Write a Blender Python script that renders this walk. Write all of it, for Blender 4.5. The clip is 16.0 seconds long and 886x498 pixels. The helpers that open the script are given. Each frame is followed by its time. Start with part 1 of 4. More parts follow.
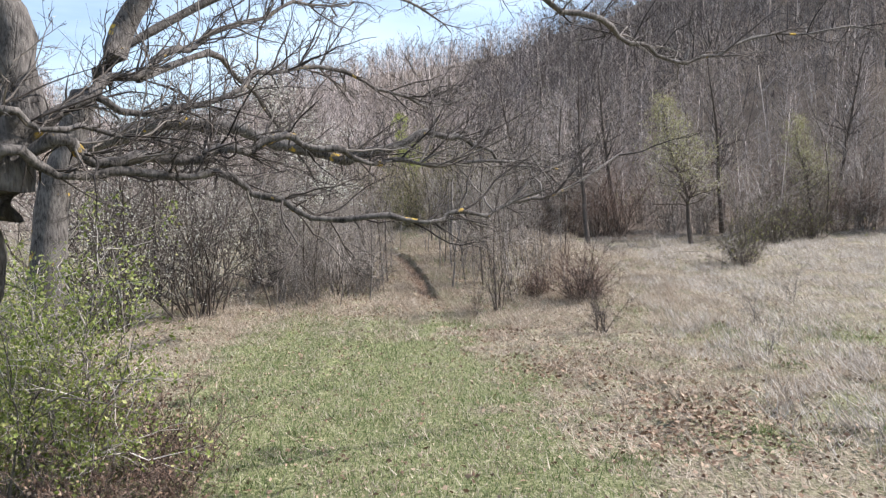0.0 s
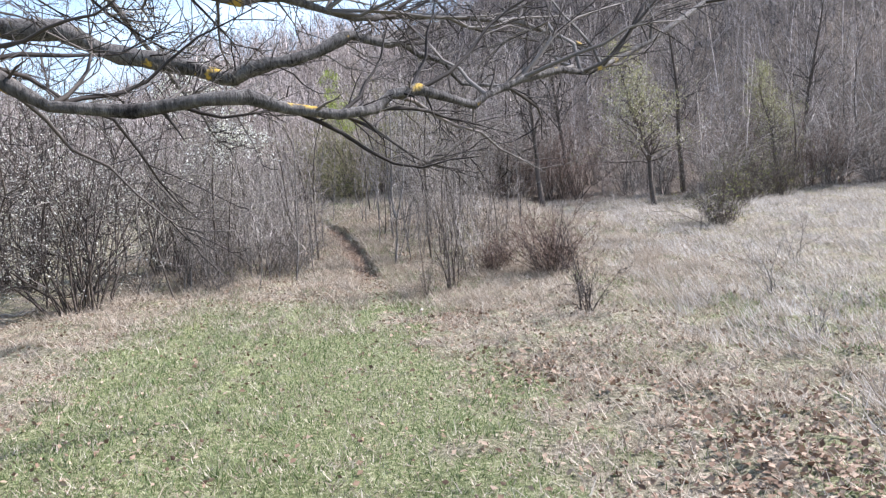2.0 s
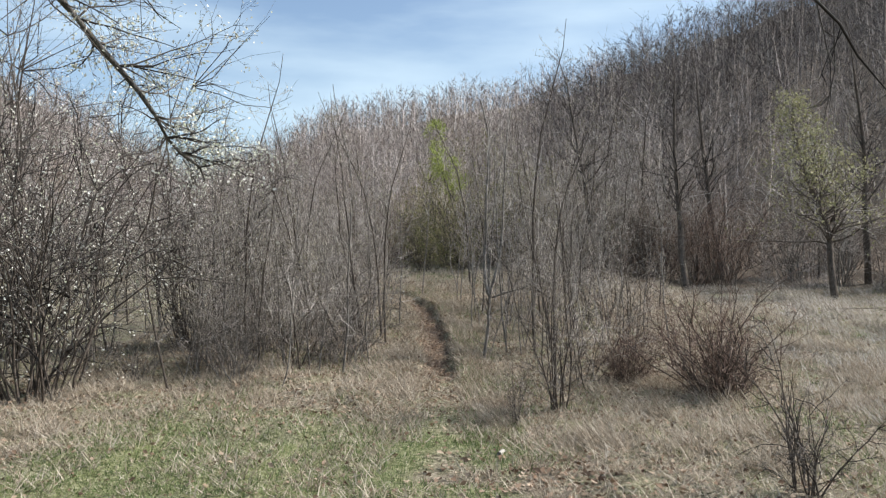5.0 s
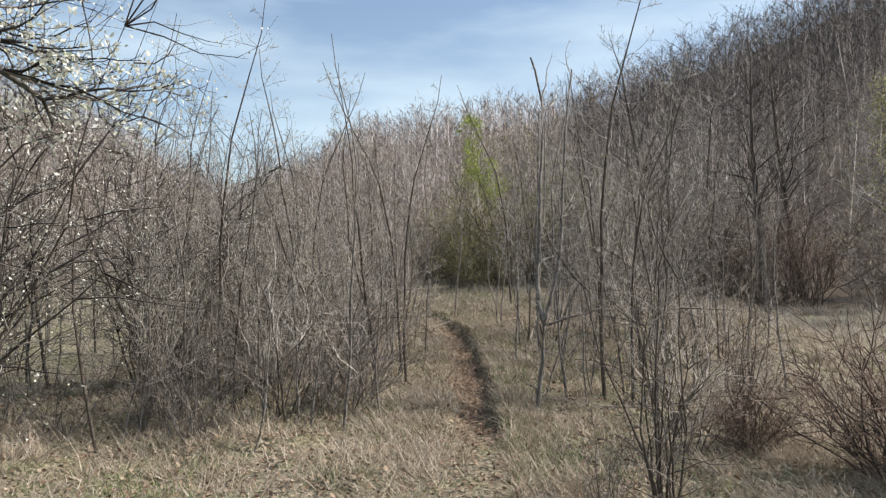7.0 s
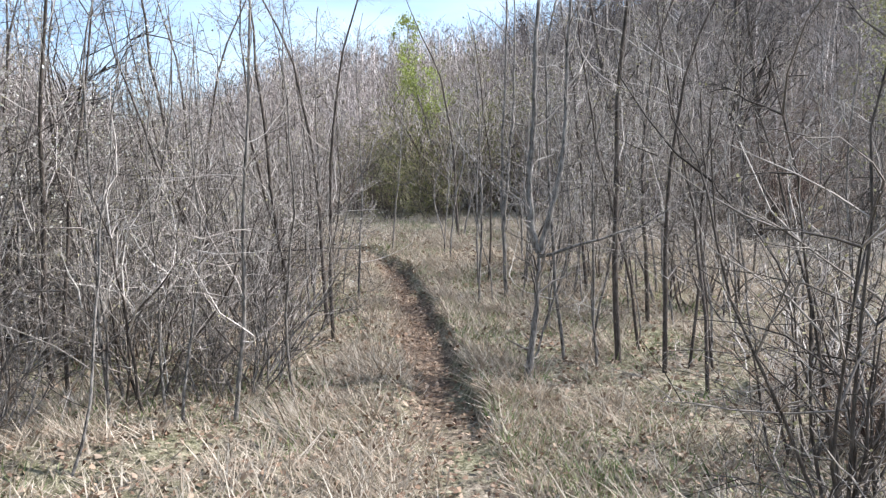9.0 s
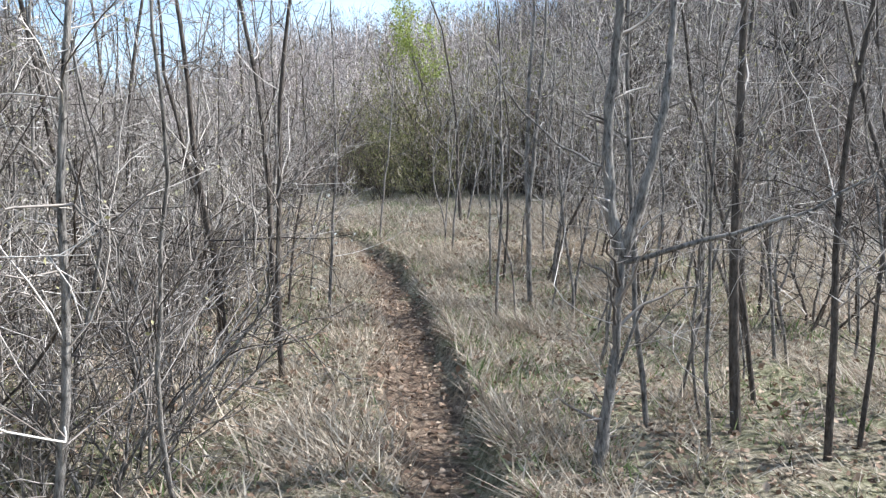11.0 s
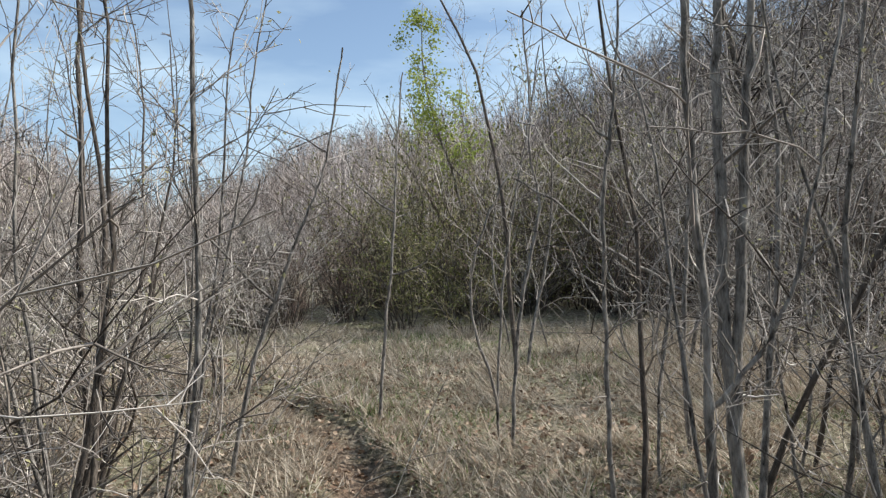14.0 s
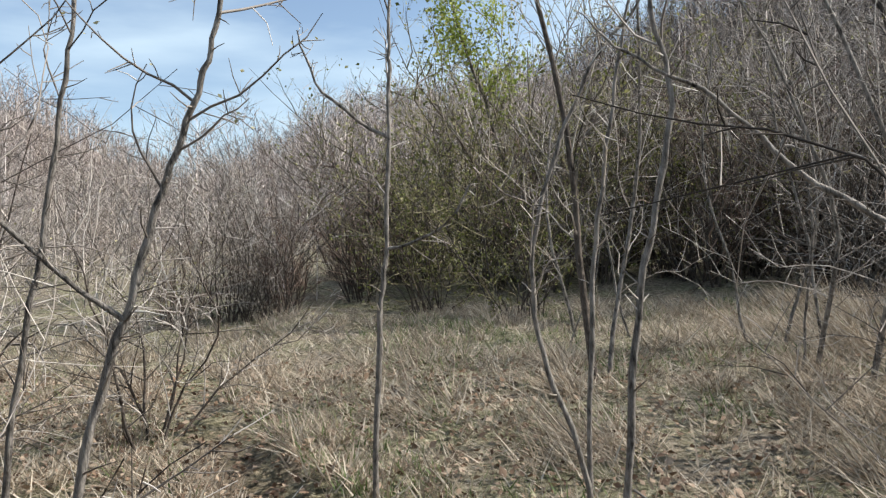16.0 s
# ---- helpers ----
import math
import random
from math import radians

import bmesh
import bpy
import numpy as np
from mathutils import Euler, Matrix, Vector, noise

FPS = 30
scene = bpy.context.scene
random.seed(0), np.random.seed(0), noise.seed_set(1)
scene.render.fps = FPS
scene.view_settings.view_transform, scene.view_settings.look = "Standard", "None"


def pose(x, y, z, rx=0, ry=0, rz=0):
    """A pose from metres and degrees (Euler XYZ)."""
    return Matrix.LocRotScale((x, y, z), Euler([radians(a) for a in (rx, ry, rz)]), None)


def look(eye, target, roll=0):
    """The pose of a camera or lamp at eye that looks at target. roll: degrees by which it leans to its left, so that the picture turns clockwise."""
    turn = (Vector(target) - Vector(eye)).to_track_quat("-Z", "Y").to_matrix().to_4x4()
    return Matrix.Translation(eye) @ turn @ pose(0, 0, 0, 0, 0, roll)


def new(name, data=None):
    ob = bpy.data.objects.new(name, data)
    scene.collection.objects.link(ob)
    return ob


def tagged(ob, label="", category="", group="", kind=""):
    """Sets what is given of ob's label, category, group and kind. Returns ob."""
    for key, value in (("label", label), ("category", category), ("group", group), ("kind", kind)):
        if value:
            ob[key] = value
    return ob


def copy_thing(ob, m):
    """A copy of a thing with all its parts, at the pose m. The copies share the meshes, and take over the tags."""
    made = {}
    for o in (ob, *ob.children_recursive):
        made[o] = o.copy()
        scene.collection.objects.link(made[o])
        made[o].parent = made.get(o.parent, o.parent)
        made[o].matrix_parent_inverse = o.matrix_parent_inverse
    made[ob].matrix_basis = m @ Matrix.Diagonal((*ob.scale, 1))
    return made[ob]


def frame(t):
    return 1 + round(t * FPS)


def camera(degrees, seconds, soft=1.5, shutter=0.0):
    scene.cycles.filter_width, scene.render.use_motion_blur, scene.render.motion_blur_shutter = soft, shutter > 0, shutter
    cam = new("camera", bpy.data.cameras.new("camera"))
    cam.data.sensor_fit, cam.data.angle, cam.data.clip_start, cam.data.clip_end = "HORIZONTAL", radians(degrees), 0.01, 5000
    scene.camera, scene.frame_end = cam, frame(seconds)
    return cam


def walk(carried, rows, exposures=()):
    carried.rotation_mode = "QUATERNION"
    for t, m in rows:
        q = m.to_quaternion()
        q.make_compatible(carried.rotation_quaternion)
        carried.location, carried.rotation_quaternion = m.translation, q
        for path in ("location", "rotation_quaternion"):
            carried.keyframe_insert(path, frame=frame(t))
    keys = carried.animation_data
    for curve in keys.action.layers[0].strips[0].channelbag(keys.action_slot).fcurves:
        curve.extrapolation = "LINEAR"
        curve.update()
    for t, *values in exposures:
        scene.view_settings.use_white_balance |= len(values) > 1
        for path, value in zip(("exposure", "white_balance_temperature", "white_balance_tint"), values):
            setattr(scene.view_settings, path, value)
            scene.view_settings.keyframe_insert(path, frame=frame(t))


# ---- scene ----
cam = camera(58.0, 16.0, soft=1.3)

PATH = [
    (0, (0.0, 0.0, 1.7), (0.0, 1.997, 1.588), -1.8),
    (0.5, (-0.182, 0.756, 1.602), (-0.102, 2.751, 1.49), -1.8),
    (1, (-0.182, 1.456, 1.574), (-0.066, 3.446, 1.414), -3.4),
    (1.5, (-0.154, 2.254, 1.448), (-0.052, 4.244, 1.281), -3.3),
    (2, (0.0, 2.996, 1.392), (0.145, 4.982, 1.208), -3.6),
    (2.5, (0.084, 3.738, 1.322), (0.23, 5.724, 1.138), -3.1),
    (3, (0.294, 4.494, 1.266), (0.492, 6.478, 1.109), -2.7),
    (3.5, (0.364, 5.264, 1.224), (0.413, 7.263, 1.221), -2.0),
    (4, (0.476, 6.02, 1.196), (0.526, 8.018, 1.119), -1.4),
    (4.5, (0.49, 6.776, 1.168), (0.329, 8.769, 1.154), -1.7),
    (5, (0.518, 7.574, 1.182), (0.365, 9.568, 1.196), -0.5),
    (7.5, (0.084, 11.34, 1.084), (-0.163, 13.324, 1.143), -0.4),
    (8, (-0.07, 12.054, 0.972), (-0.14, 14.051, 0.885), -0.2),
    (8.5, (-0.14, 12.796, 0.944), (-0.164, 14.79, 0.787), 0.0),
    (9, (-0.266, 13.552, 0.888), (-0.319, 15.549, 0.79), -0.4),
    (11.3, (-0.42, 16.5, 0.82), (-0.454, 18.495, 0.68), 0.5),
    (11.5, (-0.409, 16.812, 0.835), (-0.447, 18.808, 0.705), 0.3),
    (12, (-0.365, 17.599, 0.92), (-0.422, 19.596, 0.836), -1.0),
    (12.5, (-0.398, 18.329, 0.976), (-0.532, 20.324, 0.927), -0.7),
    (13, (-0.432, 19.05, 0.999), (-0.561, 21.046, 1.01), -1.3),
    (13.5, (-0.519, 19.792, 1.061), (-0.656, 21.785, 1.158), -1.1),
    (14, (-0.552, 20.516, 1.117), (-0.681, 22.508, 1.235), -1.5),
    (14.5, (-0.612, 21.247, 1.106), (-0.732, 23.241, 1.214), -0.8),
    (15, (-0.612, 21.946, 1.171), (-0.738, 23.94, 1.261), -1.6),
    (15.5, (-0.688, 22.54, 1.195), (-0.833, 24.535, 1.216), -2.3),
    (16, (-0.709, 23.065, 1.236), (-0.934, 25.052, 1.257), -3.2),
]
walk(cam, [(t, look(eye, target, roll)) for t, eye, target, roll in PATH],
     [(0, 0.87, 6500, 15), (0.5, 0.84, 6400, 14), (1.0, 1.06, 6150, 16), (1.5, 1.12, 6050, 17), (3.0, 1.12, 6000, 17), (3.5, 0.9, 6250, 15), (4.5, 0.48, 6600, 10),
      (5.2, 0.43, 6550, 9), (7.3, 0.45, 6850, 11), (8.0, 0.72, 6600, 14), (8.5, 0.98, 6250, 13), (9.2, 1.05, 6150, 12), (11.5, 1.14, 5980, 9), (12.0, 0.98, 6100, 9), (13.0, 0.66, 6450, 10),
      (13.5, 0.52, 6500, 9), (14.0, 0.48, 6550, 8), (16, 0.54, 6700, 9)])




# ---- light ----
SUN_AZ, SUN_EL = 78.0, 42.0  # degrees to the right of +y, above the horizon
world = bpy.data.worlds.new("world")
scene.world = world
world.use_nodes = True
wn, wl = world.node_tree.nodes, world.node_tree.links
sky = wn.new("ShaderNodeTexSky")
sky.sky_type, sky.sun_disc = "NISHITA", False
sky.sun_elevation, sky.sun_rotation = radians(SUN_EL), radians(SUN_AZ)
sky.air_density, sky.dust_density, sky.ozone_density = 1.0, 0.8, 1.0
tc = wn.new("ShaderNodeTexCoord")
stretch = wn.new("ShaderNodeMapping")
stretch.inputs["Scale"].default_value = (2.0, 2.0, 9.0)
cloud = wn.new("ShaderNodeTexNoise")
cloud.inputs["Scale"].default_value, cloud.inputs["Detail"].default_value = 1.6, 7
ramp = wn.new("ShaderNodeValToRGB")
ramp.color_ramp.elements[0].position, ramp.color_ramp.elements[1].position = 0.36, 0.8
ramp.color_ramp.elements[1].color = (0.75, 0.75, 0.75, 1)
mix = wn.new("ShaderNodeMixRGB")
mix.inputs["Color2"].default_value = (5.0, 6.2, 7.1, 1)
wl.new(tc.outputs["Generated"], stretch.inputs[0])
wl.new(stretch.outputs[0], cloud.inputs["Vector"])
wl.new(cloud.outputs["Fac"], ramp.inputs[0])
wl.new(ramp.outputs[0], mix.inputs[0])
wl.new(sky.outputs[0], mix.inputs["Color1"])
back = wn["Background"]
wl.new(mix.outputs[0], back.inputs["Color"])
back.inputs["Strength"].default_value = 0.125
sun = new("sun", bpy.data.lights.new("sun", "SUN"))
sun.data.energy, sun.data.angle, sun.data.color = 5.0, radians(0.5), (1.0, 0.97, 0.93)
a, e = radians(SUN_AZ), radians(SUN_EL)
sun.matrix_world = look((60 * math.sin(a) * math.cos(e), 60 * math.cos(a) * math.cos(e), 60 * math.sin(e)), (0, 0, 0))

# ---- materials ----


def material(name, rough=0.9):
    m = bpy.data.materials.new(name)
    m.use_nodes = True
    m.node_tree.nodes["Principled BSDF"].inputs["Roughness"].default_value = rough
    m.node_tree.nodes["Principled BSDF"].inputs["Specular IOR Level"].default_value = 0.25
    return m, m.node_tree.nodes, m.node_tree.links


def ramp_node(n, stops):
    r = n.new("ShaderNodeValToRGB")
    els = r.color_ramp.elements
    while len(els) < len(stops):
        els.new(0.5)
    for el, (p, c) in zip(els, stops):
        el.position, el.color = p, (*c, 1)
    return r


def noise_node(n, l, vec, scale, detail=4, rough=0.6):
    t = n.new("ShaderNodeTexNoise")
    t.inputs["Scale"].default_value, t.inputs["Detail"].default_value, t.inputs["Roughness"].default_value = scale, detail, rough
    l.new(vec, t.inputs["Vector"])
    return t.outputs["Fac"]


def bump(n, l, height, strength, dist):
    b = n.new("ShaderNodeBump")
    b.inputs["Strength"].default_value, b.inputs["Distance"].default_value = strength, dist
    l.new(height, b.inputs["Height"])
    l.new(b.outputs[0], n["Principled BSDF"].inputs["Normal"])


def bark(name, dark, light, patch=None, scale=14.0, relief=0.6):
    """Grey bark: long fine furrows, blotches, and patches of lichen if given."""
    m, n, l = material(name)
    co = n.new("ShaderNodeTexCoord").outputs["Object"]
    mp = n.new("ShaderNodeMapping")
    mp.inputs["Scale"].default_value = (1, 1, 0.25)
    l.new(co, mp.inputs[0])
    fine = noise_node(n, l, mp.outputs[0], scale * 4, 5, 0.7)
    broad = noise_node(n, l, co, scale * 0.5, 3)
    add = n.new("ShaderNodeMath")
    add.operation = "MULTIPLY_ADD"
    l.new(fine, add.inputs[0])
    add.inputs[1].default_value = 0.6
    half = n.new("ShaderNodeMath")
    half.operation = "MULTIPLY"
    half.inputs[1].default_value = 0.4
    l.new(broad, half.inputs[0])
    l.new(half.outputs[0], add.inputs[2])
    r = ramp_node(n, [(0.36, dark), (0.62, light)])
    l.new(add.outputs[0], r.inputs[0])
    out = r.outputs[0]
    if patch:
        spots = noise_node(n, l, co, 5.0, 4)
        sr = ramp_node(n, [(0.635, (0, 0, 0)), (0.68, (1, 1, 1))])
        l.new(spots, sr.inputs[0])
        mx = n.new("ShaderNodeMixRGB")
        l.new(sr.outputs[0], mx.inputs[0])
        l.new(out, mx.inputs[1])
        mx.inputs[2].default_value = (*patch, 1)
        out = mx.outputs[0]
    l.new(out, n["Principled BSDF"].inputs["Base Color"])
    bump(n, l, fine, relief, 0.014)
    return m


def islands(name, stops, rough=0.8, through_light=0.0):
    """Many small separate pieces, each with its own tone from the ramp."""
    m, n, l = material(name, rough)
    g = n.new("ShaderNodeNewGeometry")
    r = ramp_node(n, stops)
    l.new(g.outputs["Random Per Island"], r.inputs[0])
    b = n["Principled BSDF"]
    l.new(r.outputs[0], b.inputs["Base Color"])
    if through_light:
        tr = n.new("ShaderNodeBsdfTranslucent")
        l.new(r.outputs[0], tr.inputs[0])
        mx = n.new("ShaderNodeMixShader")
        mx.inputs[0].default_value = through_light
        l.new(b.outputs[0], mx.inputs[1])
        l.new(tr.outputs[0], mx.inputs[2])
        l.new(mx.outputs[0], n["Material Output"].inputs[0])
    return m


BARK_OLD = bark("old_bark", (0.012, 0.01, 0.009), (0.2, 0.182, 0.165), (0.48, 0.32, 0.06), 12, 1.0)
TWIG_BOUGH = islands("bough_twigs", [(0, (0.022, 0.018, 0.016)), (0.6, (0.075, 0.063, 0.054)), (1, (0.22, 0.195, 0.17))])
BARK_GREY = bark("sapling_bark", (0.018, 0.014, 0.012), (0.38, 0.345, 0.305), None, 16, 1.0)
BARK_PALE = bark("bleached_wood", (0.22, 0.2, 0.17), (0.55, 0.51, 0.45))
BARK_DARK = bark("dark_bark", (0.022, 0.017, 0.014), (0.17, 0.14, 0.115), None, 16, 1.0)
TWIG = islands("twigs", [(0, (0.06, 0.05, 0.043)), (0.4, (0.23, 0.197, 0.168)), (0.75, (0.5, 0.45, 0.4)), (1, (0.68, 0.63, 0.57))])
TWIG_BRUSH = islands("brush_twigs", [(0, (0.04, 0.033, 0.028)), (0.5, (0.14, 0.118, 0.1)), (1, (0.38, 0.34, 0.3))])
TWIG_RED = islands("red_brown_twigs", [(0, (0.045, 0.028, 0.023)), (0.5, (0.15, 0.098, 0.076)), (1, (0.34, 0.25, 0.2))])
TWIG_OLIVE = islands("olive_twigs", [(0, (0.06, 0.055, 0.03)), (0.5, (0.19, 0.165, 0.09)), (1, (0.4, 0.35, 0.22))])


def wood_patches(name, stops, tints, size):
    """Bare twigs far off: each its own tone, tinted in broad patches by the kind of tree."""
    m = islands(name, stops)
    n, l = m.node_tree.nodes, m.node_tree.links
    b = n["Principled BSDF"]
    tone = b.inputs["Base Color"].links[0].from_socket
    co = n.new("ShaderNodeTexCoord").outputs["Object"]
    spread = n.new("ShaderNodeMapping")
    spread.inputs["Scale"].default_value = (1, 1, 0.35)
    l.new(co, spread.inputs[0])
    r = ramp_node(n, tints)
    l.new(noise_node(n, l, spread.outputs[0], size, 3, 0.7), r.inputs[0])
    mx = n.new("ShaderNodeMixRGB")
    mx.blend_type = "MULTIPLY"
    mx.inputs[0].default_value = 1.0
    l.new(tone, mx.inputs[1])
    l.new(r.outputs[0], mx.inputs[2])
    l.new(mx.outputs[0], b.inputs["Base Color"])
    return m


HILL_TINTS = [(0.34, (0.45, 0.42, 0.41)), (0.45, (0.95, 0.88, 0.82)), (0.54, (1.25, 1.25, 1.27)), (0.64, (0.75, 0.67, 0.62)), (0.72, (1.0, 1.04, 0.8))]
WOOD_HILL = wood_patches("hill_wood", [(0, (0.07, 0.06, 0.056)), (0.5, (0.29, 0.255, 0.235)), (1, (0.6, 0.55, 0.51))], HILL_TINTS, 0.16)
# hill wood again in darker tones: the right slope's shade painted into the colour
WOOD_SHADE = wood_patches("shaded_hill_wood", [(0, (0.03, 0.027, 0.027)), (0.6, (0.13, 0.115, 0.108)), (1, (0.3, 0.27, 0.25))], HILL_TINTS, 0.2)
WOOD_EDGE = wood_patches("edge_wood", [(0, (0.05, 0.043, 0.039)), (0.5, (0.26, 0.23, 0.21)), (1, (0.6, 0.55, 0.5))], HILL_TINTS, 0.35)
WOOD_SCRUB = islands("scrub_wood", [(0, (0.11, 0.094, 0.08)), (0.5, (0.28, 0.245, 0.21)), (1, (0.5, 0.45, 0.39))])
LEAF = islands("green_leaves", [(0, (0.12, 0.16, 0.03)), (0.5, (0.25, 0.31, 0.08)), (1, (0.45, 0.45, 0.18))], 0.5, 0.4)
LEAF_YELLOW = islands("young_leaves", [(0, (0.22, 0.28, 0.05)), (0.5, (0.32, 0.38, 0.08)), (1, (0.45, 0.48, 0.15))], 0.5, 0.4)
LEAF_PALE = islands("opening_leaves", [(0, (0.2, 0.2, 0.09)), (0.5, (0.33, 0.32, 0.16)), (1, (0.5, 0.47, 0.28))], 0.6, 0.3)
LEAF_DARK = islands("evergreen_leaves", [(0, (0.08, 0.095, 0.025)), (0.6, (0.21, 0.22, 0.07)), (1, (0.38, 0.36, 0.15))], 0.5, 0.4)
BLOSSOM = islands("blossom", [(0, (0.55, 0.57, 0.4)), (0.5, (0.75, 0.74, 0.66)), (1, (0.85, 0.85, 0.8))], 0.6, 0.3)
BUD = islands("buds", [(0, (0.3, 0.28, 0.14)), (1, (0.5, 0.46, 0.25))], 0.6, 0.3)
STRAW = islands("dry_grass", [(0, (0.2, 0.155, 0.11)), (0.5, (0.4, 0.33, 0.25)), (1, (0.62, 0.55, 0.45))], 0.75, 0.25)
STRAW_PALE = islands("pale_dry_grass", [(0, (0.15, 0.125, 0.1)), (0.5, (0.48, 0.43, 0.37)), (1, (0.68, 0.63, 0.56))], 0.75, 0.25)
GRASS = islands("green_grass", [(0, (0.06, 0.1, 0.03)), (0.5, (0.18, 0.235, 0.088)), (0.75, (0.33, 0.345, 0.18)), (1, (0.58, 0.52, 0.4))], 0.6, 0.3)
LITTER = islands("fallen_leaves", [(0, (0.1, 0.06, 0.04)), (0.5, (0.25, 0.165, 0.11)), (1, (0.44, 0.34, 0.25))], 0.8, 0.1)

# ---- the lie of the land ----
GY = [-60, -5, 0, 4, 7.5, 10, 15, 17.5, 19.8, 22, 24, 26, 28, 32, 40, 60]
GZ = [1.0, 0.1, 0.0, -0.2, -0.45, -0.54, -0.57, -0.5, -0.36, -0.24, -0.08, 0.18, 0.38, 0.74, 1.7, 3.2]
HX, HY = 0.0, 12.0  # the middle, round which the hills stand
H_AZ = [-180, -90, -60, -45, -32, -22, -12.6, -1.3, 6, 11, 20, 35, 60, 90, 180]
H_EL = [4, 12, 15, 14.5, 13.0, 6.4, 11.4, 13.2, 14.8, 16.8, 20.5, 23, 20, 14, 4]
H_R = [200, 120, 120, 130, 150, 190, 180, 165, 140, 120, 100, 85, 85, 100, 200]
PATH_Y = [12.5, 14, 16.5, 19, 21.5, 24, 25.3, 26.3, 28, 31]
PATH_X = [-0.05, -0.08, -0.14, -0.34, -0.62, -0.97, -1.3, -1.75, -2.9, -4.6]


def wave(x, y):
    return (0.6 * np.sin(1.3 * x + 0.7 * y) * np.sin(0.9 * y - 0.4 * x + 1.0) + 0.4 * np.sin(2.9 * x - 1.7 * y + 2) * np.sin(2.3 * y + 1.1 * x)
            + 0.25 * np.sin(6.1 * x + 4.7 * y) * np.sin(5.3 * y - 3.9 * x))


def land(x, y):
    """Height of the ground at x, y (arrays)."""
    x, y = np.asarray(x, float), np.asarray(y, float)
    z = np.interp(y, GY, GZ) - 0.55 * np.clip((x - 2) / 4, 0, 1) * np.clip((y - 23) / 6, 0, 1)
    dx, dy = x - HX, y - HY
    r, az = np.hypot(dx, dy), np.degrees(np.arctan2(dx, dy))
    R, el = np.interp(az, H_AZ, H_R), np.interp(az, H_AZ, H_EL)
    top = R * np.tan(np.radians(el)) - 7.0
    k = np.clip((r - 26) / (R - 26), 0, 1)
    k = np.where(k < 0.15, k * k / 0.3, k - 0.075) / 0.925
    fall = np.clip((r - R) / 400, 0, 1)
    z = z * np.clip(1 - (r - 30) / 40, 0, 1) + top * k * (1 - 0.35 * fall)
    z += 0.03 * wave(x, y) + 0.035 * wave(x * 1.9 + 2, y * 1.9) * np.clip((np.abs(x - 0.2) - 0.8) / 1.2, 0, 1) + np.clip(r - 30, 0, 40) / 40 * 0.8 * wave(x / 9, y / 9)
    rough = np.clip((np.abs(x - 0.1) - 0.7) / 0.8, 0, 1) * np.clip((y - 8 + 1.5 * np.clip(x, 0, 4)) / 3, 0, 1) * np.clip((60 - r) / 20, 0, 1)
    z = z + 0.06 * rough * np.clip(wave(x * 2.3 + 4, y * 2.1), -0.3, 1)
    p = x - np.interp(y, PATH_Y, PATH_X)
    on = np.clip((y - 17.4) / 1.5, 0, 1) * np.clip((28.5 - y) / 2.5, 0, 1)
    edge = 0.03 * np.sin(y * 5.1) + 0.02 * np.sin(y * 11.7)
    trough = np.clip((p + 0.36) / 0.22, 0, 1) * np.clip((0.17 + edge - p) / 0.06, 0, 1)
    bank = np.exp(-((p - 0.26 - edge) / 0.09) ** 2)
    return z + on * (-0.09 * trough + 0.05 * bank + 0.03 * np.exp(-((p + 0.55) / 0.2) ** 2))


def lawn(x, y):
    """1 on the green lawn, 0 off it."""
    right, left = 2.3 - 0.13 * y, -3.6 - 0.02 * y
    e = 0.8 * wave(x * 0.8 + 1, y * 0.8) + 0.35 * wave(x * 1.9, y * 1.9) + 0.3 * wave(x * 3.1, y * 2.7)
    k = np.clip((right - x + e) / 0.5, 0, 1) * np.clip((x - left + e) / 0.7, 0, 1) * np.clip((16.3 - y + e) / 1.2, 0, 1) * np.clip((y + 5 + e) / 2, 0, 1)
    return k


def mesh_object(name, verts, faces, mat, parent=None, smooth=True):
    me = bpy.data.meshes.new(name)
    verts, faces = np.asarray(verts, np.float32), np.asarray(faces, np.int32)
    nf, side = faces.shape
    me.vertices.add(len(verts))
    me.vertices.foreach_set("co", verts.ravel())
    me.loops.add(nf * side)
    me.loops.foreach_set("vertex_index", faces.ravel())
    me.polygons.add(nf)
    me.polygons.foreach_set("loop_start", np.arange(0, nf * side, side, dtype=np.int32))
    if smooth:
        me.polygons.foreach_set("use_smooth", np.ones(nf, bool))
    me.update(calc_edges=True)
    me.materials.append(mat)
    ob = new(name, me)
    if parent:
        ob.parent = parent
    return ob


